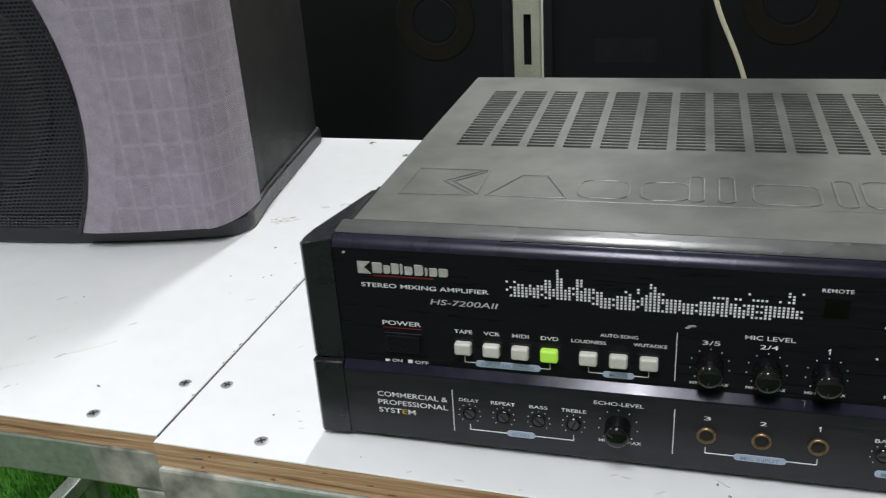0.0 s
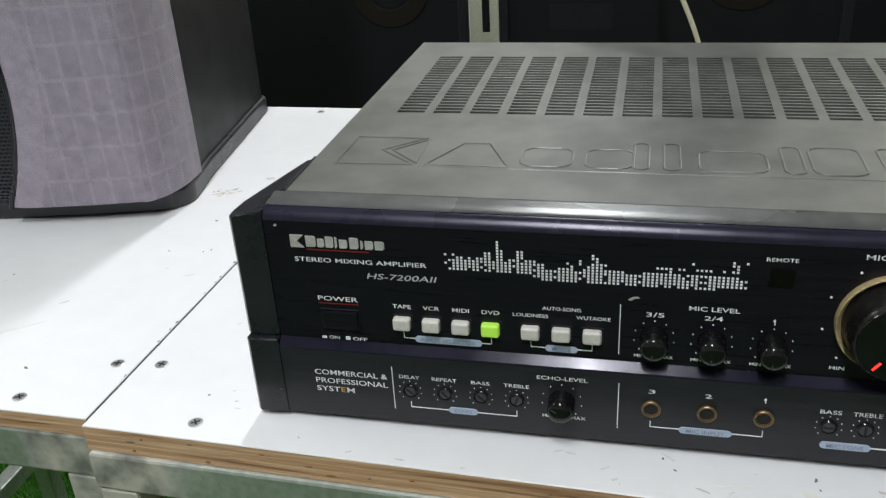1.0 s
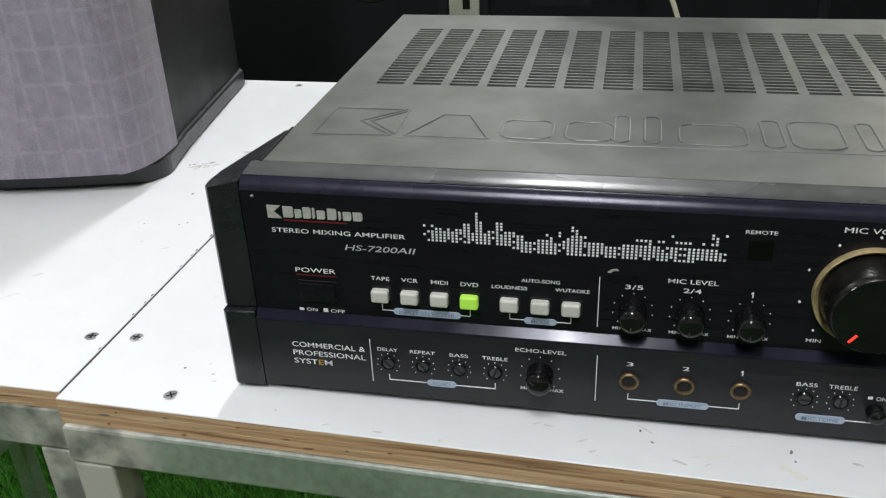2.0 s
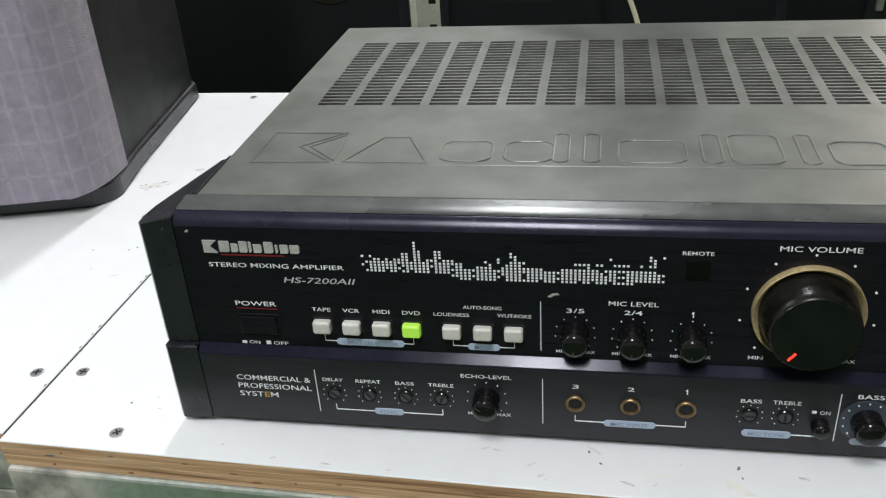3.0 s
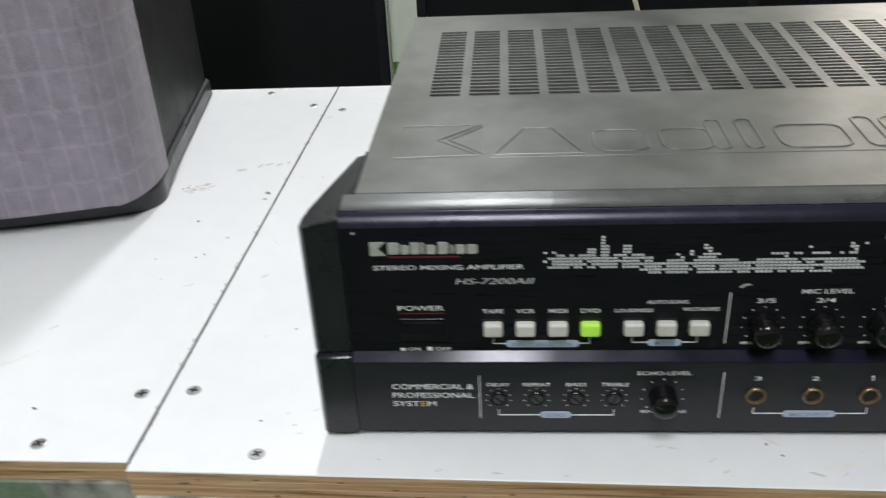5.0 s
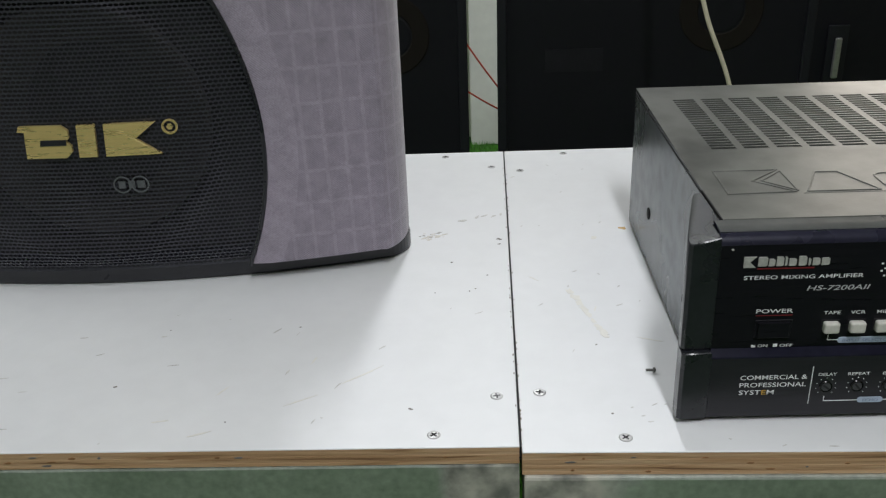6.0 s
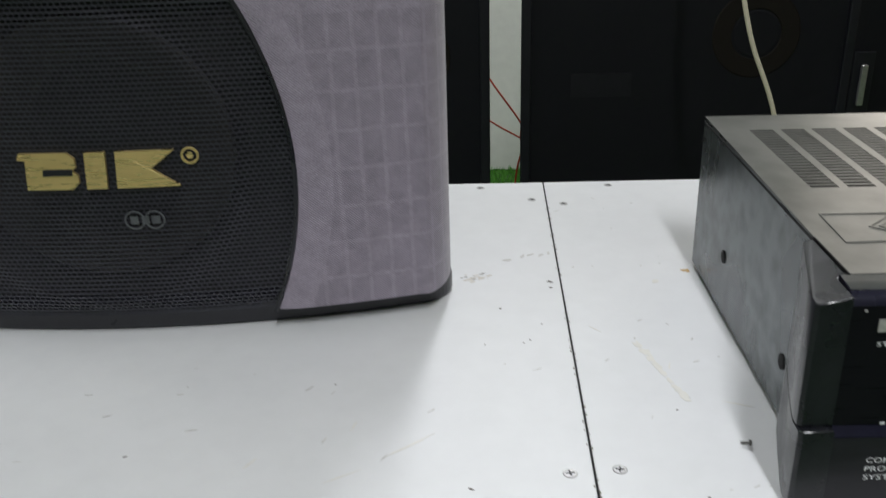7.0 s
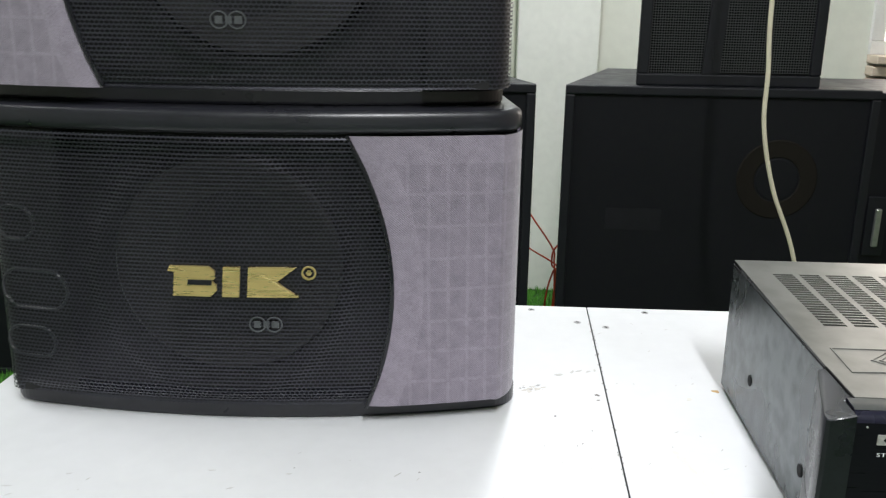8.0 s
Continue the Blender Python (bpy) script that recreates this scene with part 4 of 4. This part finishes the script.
def mark(points, parent, name="gold_mark"):
    bm = plate([(x * MARK_W + MARK_X, z) for x, z in points], 0, 0.0028)
    for v in bm.verts:
        v.co.y = face(v.co.x, v.co.z) - 0.0030 - (0.0030 if v.co.y < 0.001 else 0.0)
    return part(name, bm, M_GOLD, parent, "polished gold maker's mark")


GZ = 0.1242
mark([(-0.068, GZ + 0.022), (-0.066, GZ + 0.0265), (-0.030, GZ + 0.0265), (-0.0245, GZ + 0.0225), (-0.0245, GZ + 0.016), (-0.0275, GZ + 0.0135), (-0.0235, GZ + 0.010), (-0.0235, GZ + 0.005), (-0.029, GZ), (-0.064, GZ), (-0.062, GZ + 0.0215)], lower)
bm = plate([(x * MARK_W + MARK_X, GZ + z) for x, z in ((-0.050, 0.0105), (-0.0275, 0.0105), (-0.0270, 0.0150), (-0.049, 0.0150))], 0, 0.001)
for v in bm.verts:
    v.co.y = face(v.co.x, v.co.z) - 0.0060 - (0.0008 if v.co.y < 0.0005 else 0.0)
part("mark_gap", bm, M_CAP, lower)
mark([(-0.0185, GZ), (-0.003, GZ), (-0.001, GZ + 0.0265), (-0.0165, GZ + 0.0265)], lower)
mark([(0.0045, GZ), (0.0520, GZ), (0.0315, GZ + 0.0135), (0.0500, GZ + 0.0265), (0.0065, GZ + 0.0265)], lower)
bm = turned([(0.0062, 0.0), (0.0062, 0.0018), (0.0048, 0.0018), (0.0046, 0.0)], 28, facing(0.0535, face(0.0535, 0.128) - 0.0030, GZ + 0.0215), close=False)
turned([(0.0026, 0.0), (0.0026, 0.0014)], 6, facing(0.0535, face(0.0535, 0.128) - 0.0030, GZ + 0.0215), bm)
part("gold_mark", bm, M_GOLD, lower)


M_BADGE = material("grey_badge", (0.10, 0.108, 0.115), 0.35, 0.3, 0.2, 60)


def round_badge(parent, x, z):
    bm = bmesh.new()
    y = face(x, z) - 0.0032
    for dx in (-0.007, 0.007):
        turned([(0.0072, 0.0), (0.0072, 0.0010), (0.0062, 0.0010), (0.0060, 0.0)], 24, facing(x + dx, y, z), bm, close=False)
    for a, b in ((-0.010, -0.0045), (-0.002, 0.003), (0.005, 0.011)):
        box(x + a, x + b, y - 0.0008, y, z - 0.0030, z + 0.0030, bm=bm)
    part("badge", bm, M_BADGE, parent, "small round grey badge")


round_badge(lower, 0.016, 0.0990)
round_badge(upper, 0.006, 0.0710)


# three horn mouths at the left of the lower grille
def horn(parent, x0, x1, z, h):
    pts, r = [], h / 2
    for k in range(13):
        a = radians(-90 + 15 * k)
        pts.append((x1 - r + r * math.cos(a), z + r * math.sin(a)))
    for k in range(13):
        a = radians(90 + 15 * k)
        pts.append((x0 + r + r * math.cos(a), z + r * math.sin(a)))
    bm = bmesh.new()
    line = [(x, face(x, zz) + 0.0040, zz) for x, zz in pts]
    for a, b in zip(line, line[1:] + line[:1]):
        tube([a, b], 0.0016, 6, bm)
    part("horn_rim", bm, M_RIM, parent, "grey rim of a horn mouth behind the grille")


horn(lower, -0.222, -0.186, 0.178, 0.030)
horn(lower, -0.222, -0.160, 0.118, 0.036)
horn(lower, -0.222, -0.176, 0.068, 0.028)


# ---- large cabinets behind the table ----
def bass_cabinet(m, w, d, h, label, woofer=None, horn_at=None, taper=0.0):
    c = thing("bass_cabinet", m, label, "loudspeaker", "large black cabinets")
    t = 0.018
    part("cabinet", prism([(0, 0.014), (w, 0.014), (w - taper, d), (taper, d)], 0, h, 0.005, 3), M_SUB, c, "black painted wooden cabinet")
    part("top_lip", box(0, w, 0, 0.0145, h - t, h, 0.003, 2), M_SUB, c)
    part("bottom_lip", box(0, w, 0, 0.0145, 0, t, 0.003, 2), M_SUB, c)
    part("side_lip", box(0, t, 0, 0.0145, t, h - t, 0.003, 2), M_SUB, c)
    part("side_lip", box(w - t, w, 0, 0.0145, t, h - t, 0.003, 2), M_SUB, c)
    part("grille_cloth", box(t, w - t, 0.008, 0.0145, t, h - t), M_SUBCLOTH, c, "black grille cloth")
    if woofer:
        x, z, r = woofer
        ring = part("woofer_ring", turned([(r, 0), (r * 0.96, 0.0022), (r * 0.58, 0.0022), (r * 0.55, 0.0)], 48, facing(x, 0.0085, z), close=False), M_SURR, c, "brown woofer surround showing through the cloth")
        part("cone", turned([(r * 0.54, 0.0), (r * 0.5, 0.0012)], 40, facing(x, 0.0085, z)), M_SUBCLOTH, ring)
    if horn_at:
        x, z = horn_at
        part("horn_patch", box(x - 0.055, x + 0.055, 0.0070, 0.0085, z - 0.022, z + 0.022), M_RIM2, c, "dim horn flare behind the cloth")
    return c


M_RIM2 = material("dim_horn", (0.0125, 0.0128, 0.016), 0.5, 0, 0.2, 40, spec=0.2)
CABY = 1.21
sub_r = bass_cabinet(pose(-0.051, CABY, 0), 0.594, 0.42, 0.9625, "large black bass cabinet standing on the turf", (0.418, 0.786, 0.079), (0.146, 0.700), 0.13)
sub_l = bass_cabinet(pose(-0.702, CABY, 0), 0.594, 0.42, 0.9625, "large black bass cabinet standing on the turf", (0.447, 0.757, 0.077), None, 0.13)
sub_e = bass_cabinet(pose(0.66, 1.957, 0), 0.66, 0.44, 0.885, "black cabinet with a metal handle standing on the turf")
hb = box(0.212, 0.268, -0.006, 0.0, 0.43, 0.60, 0.002)
part("handle_plate", hb, M_SUB, sub_e, "black recessed handle plate")
part("handle_bar", box(0.231, 0.249, -0.018, -0.006, 0.458, 0.568, 0.004), M_SCREW, sub_e, "bare metal handle")
sub_w = bass_cabinet(pose(-2.14, 1.9, 0), 0.60, 0.5, 1.05, "black cabinet standing on the turf by the wall")

# mesh-fronted speaker on the cabinet
top = thing("stage_speaker", pose(0.0845, CABY + 0.02, 0.9625) @ Matrix.Diagonal((0.925, 0.925, 0.925, 1.0)), "black speaker with perforated steel grille on a bass cabinet", "loudspeaker")
part("cabinet", prism([(0, 0.012), (0.375, 0.012), (0.295, 0.30), (0.08, 0.30)], 0.0, 0.55, 0.005, 3), M_SUB, top, "black painted cabinet")
part("lower_rim", box(0, 0.375, 0.0, 0.0125, 0.0, 0.024, 0.003), M_SUB, top)
part("upper_rim", box(0, 0.375, 0.0, 0.0125, 0.526, 0.55, 0.003), M_SUB, top)
for x in (0, 0.352):
    part("side_rim", box(x, x + 0.023, 0.0, 0.0125, 0.024, 0.526, 0.003), M_SUB, top)
part("ridge", plate([(0.132, 0.024), (0.168, 0.024), (0.190, 0.526), (0.160, 0.526)], 0.0, 0.0125), M_SUB, top, "black dividing ridge")
def mesh_material():
    m = material("steel_mesh", (0.045, 0.047, 0.052), 0.4, 0.3, 0.2, 30)
    t = m.node_tree
    co = t.nodes.new("ShaderNodeTexCoord")
    v = t.nodes.new("ShaderNodeTexVoronoi")
    v.inputs["Scale"].default_value, v.inputs["Randomness"].default_value = 190, 0.0
    t.links.new(co.outputs["Object"], v.inputs["Vector"])
    cut = t.nodes.new("ShaderNodeMath")
    cut.operation, cut.inputs[1].default_value = "LESS_THAN", 0.42
    t.links.new(v.outputs["Distance"], cut.inputs[0])
    hole = t.nodes.new("ShaderNodeBsdfDiffuse")
    hole.inputs[0].default_value = (0.004, 0.004, 0.004, 1)
    mix = t.nodes.new("ShaderNodeMixShader")
    t.links.new(cut.outputs[0], mix.inputs[0])
    t.links.new(t.nodes["Principled BSDF"].outputs[0], mix.inputs[1])
    t.links.new(hole.outputs[0], mix.inputs[2])
    t.links.new(mix.outputs[0], t.nodes["Material Output"].inputs[0])
    return m


M_MESH = mesh_material()
part("mesh_panel", box(0.023, 0.150, 0.006, 0.0125, 0.024, 0.526), M_MESH, top, "black perforated steel panel")
part("mesh_panel", box(0.160, 0.352, 0.0062, 0.0125, 0.028, 0.526), M_MESH, top, "black perforated steel panel")

# hanging cable
cab = part("hanging_cable", tube([(0.20, 0.84, CEIL - 0.01), (0.206, 0.85, 1.9), (0.206, 0.85, 1.4), (0.207, 0.85, 1.12), (0.213, 0.85, 1.02), (0.216, 0.85, 0.94), (0.240, 0.85, 0.845), (0.285, 0.85, 0.735), (0.33, 0.85, 0.55), (0.34, 0.85, 0.25), (0.33, 0.85, 0.006)], 0.0034, 10), M_CABLE, smooth=True)
tagged(cab, "cream cable hanging from the ceiling behind the amplifier", "cable")

# red wires between the cabinets
random.seed(11)
for k, pts in enumerate((
    [(-0.112, 1.95, 0.620), (-0.050, 1.95, 0.527), (0.017, 1.95, 0.430), (0.025, 1.95, 0.385), (0.030, 1.95, 0.27), (0.036, 1.96, 0.006)],
    [(-0.106, 1.955, 0.462), (-0.040, 1.955, 0.419), (0.033, 1.955, 0.374), (0.022, 1.953, 0.352), (0.004, 1.955, 0.261), (-0.008, 1.96, 0.006)],
    [(0.036, 1.945, 0.442), (0.020, 1.945, 0.418), (0.018, 1.945, 0.380), (0.031, 1.946, 0.352), (0.026, 1.948, 0.25), (0.020, 1.95, 0.006)],
)):
    w = part("red_wire", tube([(x - 0.016, y, z) for x, y, z in pts], 0.0026, 6), M_WIRE, smooth=True)
    tagged(w, "thin red speaker wire between the cabinets", "wire", "red wires")

# slotted post by the wall
post = thing("slotted_post", pose(-0.385, 2.6, 0), "pale painted slotted steel upright by the wall", "shelf post")
pb = box(0, 0.042, 0, 0.004, 0, 1.9)
box(0.068, 0.095, 0, 0.004, 0, 1.9, bm=pb)
for k in range(8):
    z = 0.335 + 0.24 * k
    box(0.042, 0.068, 0, 0.004, z - 0.068, z, bm=pb)
box(0.042, 0.068, 0, 0.004, 0, 0.11, bm=pb)
box(0, 0.004, 0.004, 0.05, 0, 1.9, bm=pb)
part("upright", pb, M_POST, post)
part("upright_return", box(0.091, 0.095, 0.004, 0.05, 0, 1.9), M_POST, post)
# near-black sheet paints the shade of the hollow behind the slots
part("upright_shade", box(0.004, 0.091, 0.046, 0.05, 0, 1.9), M_DARK, post, "dark sheet standing in for shade inside the upright")

# loose machine screw on the table
ls = turned([(0.0012, 0), (0.0012, 0.006), (0.0024, 0.0061), (0.0024, 0.0078), (0.0012, 0.0084)], 14, Matrix.Translation((0.002, 0.056, TOP + 0.0020)) @ Matrix.Rotation(radians(75), 4, "Z") @ Matrix.Rotation(radians(82), 4, "X") @ Matrix.Scale(0.8, 4))
tagged(part("machine_screw", ls, M_DULL, smooth=False), "loose small dark machine screw lying on the table", "screw")

# turf blades round the table, as one sheet of stuff
rng = np.random.default_rng(3)


def turf(name, x0, x1, y0, y1, n):
    px, py = rng.uniform(x0, x1, n), rng.uniform(y0, y1, n)
    ang, lean, h = rng.uniform(0, 6.283, n), rng.uniform(0.002, 0.012, n), rng.uniform(0.012, 0.026, n)
    wide = 0.0016
    v = np.empty((n, 3, 3))
    v[:, 0] = np.stack([px - wide * np.cos(ang), py - wide * np.sin(ang), np.zeros(n)], 1)
    v[:, 1] = np.stack([px + wide * np.cos(ang), py + wide * np.sin(ang), np.zeros(n)], 1)
    v[:, 2] = np.stack([px - lean * np.sin(ang), py + lean * np.cos(ang), h], 1)
    me = bpy.data.meshes.new(name)
    me.from_pydata(v.reshape(-1, 3).tolist(), [], np.arange(3 * n).reshape(-1, 3).tolist())
    me.materials.append(M_BLADE)
    return tagged(new(name, me), "green artificial turf pile on the floor", "turf", kind="stuff")


turf("turf_pile", -1.3, 0.9, -0.2, 1.3, 260000)
turf("turf_pile_far", -2.2, 0.3, 1.3, 2.84, 90000)


# ---- marks on the boards ----
random.seed(21)


def scuff(x, y, r, mat, parent, long=1.0, turn=0.0, name="scuff"):
    """A thin ragged patch on the board."""
    pts = []
    for k in range(11):
        a = 2 * math.pi * k / 11
        q = r * random.uniform(0.45, 1.1)
        u, v = q * math.cos(a) * long, q * math.sin(a)
        c, w = math.cos(radians(turn)), math.sin(radians(turn))
        pts.append((x + c * u - w * v, y + w * u + c * v))
    part(name, prism(pts, TOP - 0.0001, TOP + random.uniform(0.0001, 0.0003)), mat, parent)


M_FAINT = material("faint_smear", (0.72, 0.71, 0.67), 0.6, 0, 0.08, 200)
for x, y, r in ((-0.374, 0.053, 0.0016), (-0.357, 0.132, 0.0008), (-0.285, 0.008, 0.001), (-0.254, 0.132, 0.001), (-0.162, 0.018, 0.0018), (-0.149, 0.184, 0.0009), (-0.135, 0.242, 0.0014), (-0.115, 0.190, 0.0012), (-0.104, 0.215, 0.0010), (-0.12, 0.186, 0.0010), (-0.0905, 0.29, 0.003), (-0.0905, 0.279, 0.0022)):
    scuff(x, y, r * 0.75, M_SPECK, board_left, 1.4, random.uniform(0, 180), "speck")
for x, y, r in ((-0.027, 0.095, 0.0012), (-0.029, 0.008, 0.0012), (0.112, 0.024, 0.001), (0.31, -0.014, 0.0016), (0.311, -0.021, 0.0009), (0.236, -0.009, 0.0010), (0.242, -0.017, 0.0010)):
    scuff(x, y, r * 0.75, M_SPECK, board_right, 1.4, random.uniform(0, 180), "speck")
scuff(0.029, 0.308, 0.0040, M_RUST, board_right, 1.2, 20, "rust_spot")
for k in range(5):
    scuff(-0.016 + 0.006 * k + random.uniform(-0.003, 0.003), 0.010 + random.uniform(-0.012, 0.012), 0.0006, M_SCUFF, board_right, random.uniform(2, 5), random.uniform(0, 40), "scratch")
M_SCRATCH = material("grey_scratch", (0.40, 0.40, 0.39), 0.7, 0, 0.3, 150)
M_SMEAR = material("brown_smear", (0.60, 0.575, 0.53), 0.7, 0, 0.2, 150)
for k in range(22):
    scuff(-0.153 + random.gauss(0, 0.006), 0.302 + random.gauss(0, 0.005), random.uniform(0.0006, 0.0024), M_SMEAR if k % 4 else M_SCRATCH, board_left, random.uniform(1.0, 2.4), random.uniform(-40, 40), "smear")
for k in range(26):
    scuff(random.uniform(-0.58, -0.11), random.uniform(-0.02, 0.16), random.uniform(0.0004, 0.0008), M_SCUFF, board_left, random.uniform(1, 9), random.uniform(-10, 70), "scratch")
for k in range(18):
    scuff(random.uniform(-0.08, 0.02), random.uniform(-0.03, 0.5), random.uniform(0.0004, 0.0008), M_SCUFF, board_right, random.uniform(1, 8), random.uniform(20, 120), "scratch")
for k in range(14):
    scuff(random.uniform(0.03, 0.42), random.uniform(-0.033, -0.008), random.uniform(0.0004, 0.0008), M_SCUFF, board_right, random.uniform(1, 8), random.uniform(-40, 40), "scratch")
for k in range(4):
    scuff(-0.110 + 0.008 * k, 0.347 + random.uniform(-0.004, 0.004), 0.0018, M_SCUFF, board_left, 2.5, random.uniform(20, 80))
scuff(-0.124, 0.336, 0.0030, M_SCUFF, board_left, 1.8, 10)
scuff(-0.002, 0.288, 0.0035, M_FAINT, board_right, 1.5, 40)
for k in range(8):
    u = k / 7
    scuff(-0.036 + 0.017 * u, 0.180 - 0.070 * u, 0.0036 + 0.001 * math.sin(7 * u), M_FAINT, board_right, 1.9, -75)
scuff(-0.019, 0.109, 0.003, M_SCUFF, board_right, 1.2, 0)
for k in range(4):
    scuff(0.305 + 0.002 * k, -0.026 - 0.0015 * k, 0.0032, M_FAINT, board_right, 1.6, -30)
for x, y, long, turn in ((-0.200, 0.060, 26, 38), (-0.240, 0.030, 16, 30), (-0.236, 0.082, 8, 70), (-0.065, 0.206, 8, -50), (-0.295, 0.045, 8, 60), (-0.330, 0.010, 9, 12), (-0.30, -0.005, 12, 20)):
    scuff(x, y, 0.0009, M_FAINT, board_left, long, turn, "scratch")
for x, y, long, turn in ((0.015, 0.10, 14, -22), (0.119, 0.040, 5, 20), (0.27, -0.024, 14, 8), (-0.02, 0.15, 9, 75)):
    scuff(x, y, 0.0008, M_FAINT, board_right, long, turn, "scratch")
# worn chips along the joint of the boards
for k in range(44):
    u = random.random()
    x, y = -0.0926 + 0.0186 * u, -0.025 + 0.570 * u
    if random.random() < 0.5:
        scuff(x - 0.0006, y, random.uniform(0.0003, 0.0006), M_CHIP, board_left, 3.5, 87, "chip")
    else:
        scuff(x + 0.0023, y, random.uniform(0.0003, 0.0006), M_CHIP, board_right, 3.5, 87, "chip")


# small wear on the amplifier and on the plywood edges
part("panel_scratch", plate([(0.2145, 0.0890), (0.2165, 0.0906), (0.2190, 0.0910), (0.2200, 0.0902), (0.2175, 0.0898), (0.2160, 0.0886)], -0.0004, 0.0), M_SILVER, amp, "pale scratch on the panel")
part("panel_scratch", plate([(0.0338, 0.1205), (0.0350, 0.1212), (0.0356, 0.1203), (0.0346, 0.1198)], -0.0008, 0.0), M_SILVER, amp)
for b, x0, x1, y, thick, n in ((board_left, -0.62, -0.10, -0.0245, 0.011, 14), (board_right, -0.08, 0.40, -0.0305, 0.015, 16)):
    edge = y
    for k in range(n):
        x, z, w = random.uniform(x0, x1), TOP - random.uniform(0.003, thick), random.uniform(0.0008, 0.004)
        h = random.uniform(0.0003, 0.0009)
        y = edge - (0.0134 * (x + 0.0923) if b is board_left else 0.0262 * (x + 0.0908))
        part("knot", plate([(x - w, z), (x - w * 0.4, z - h), (x + w * 0.6, z - h), (x + w, z + h * 0.3), (x + w * 0.2, z + h)], y - 0.0003, y + 0.0009), M_SPECK if k % 3 == 0 else M_KNOT, b)


# dark strip that stands in for the deep shade between the boards
part("joint_shade", prism([(-0.0924, -0.0238), (-0.0907, -0.0238), (-0.0722, 0.544), (-0.0739, 0.544)], TOP - 0.010, TOP - 0.0006), M_DARK, TABLE_R, "dark strip standing in for shade in the joint")
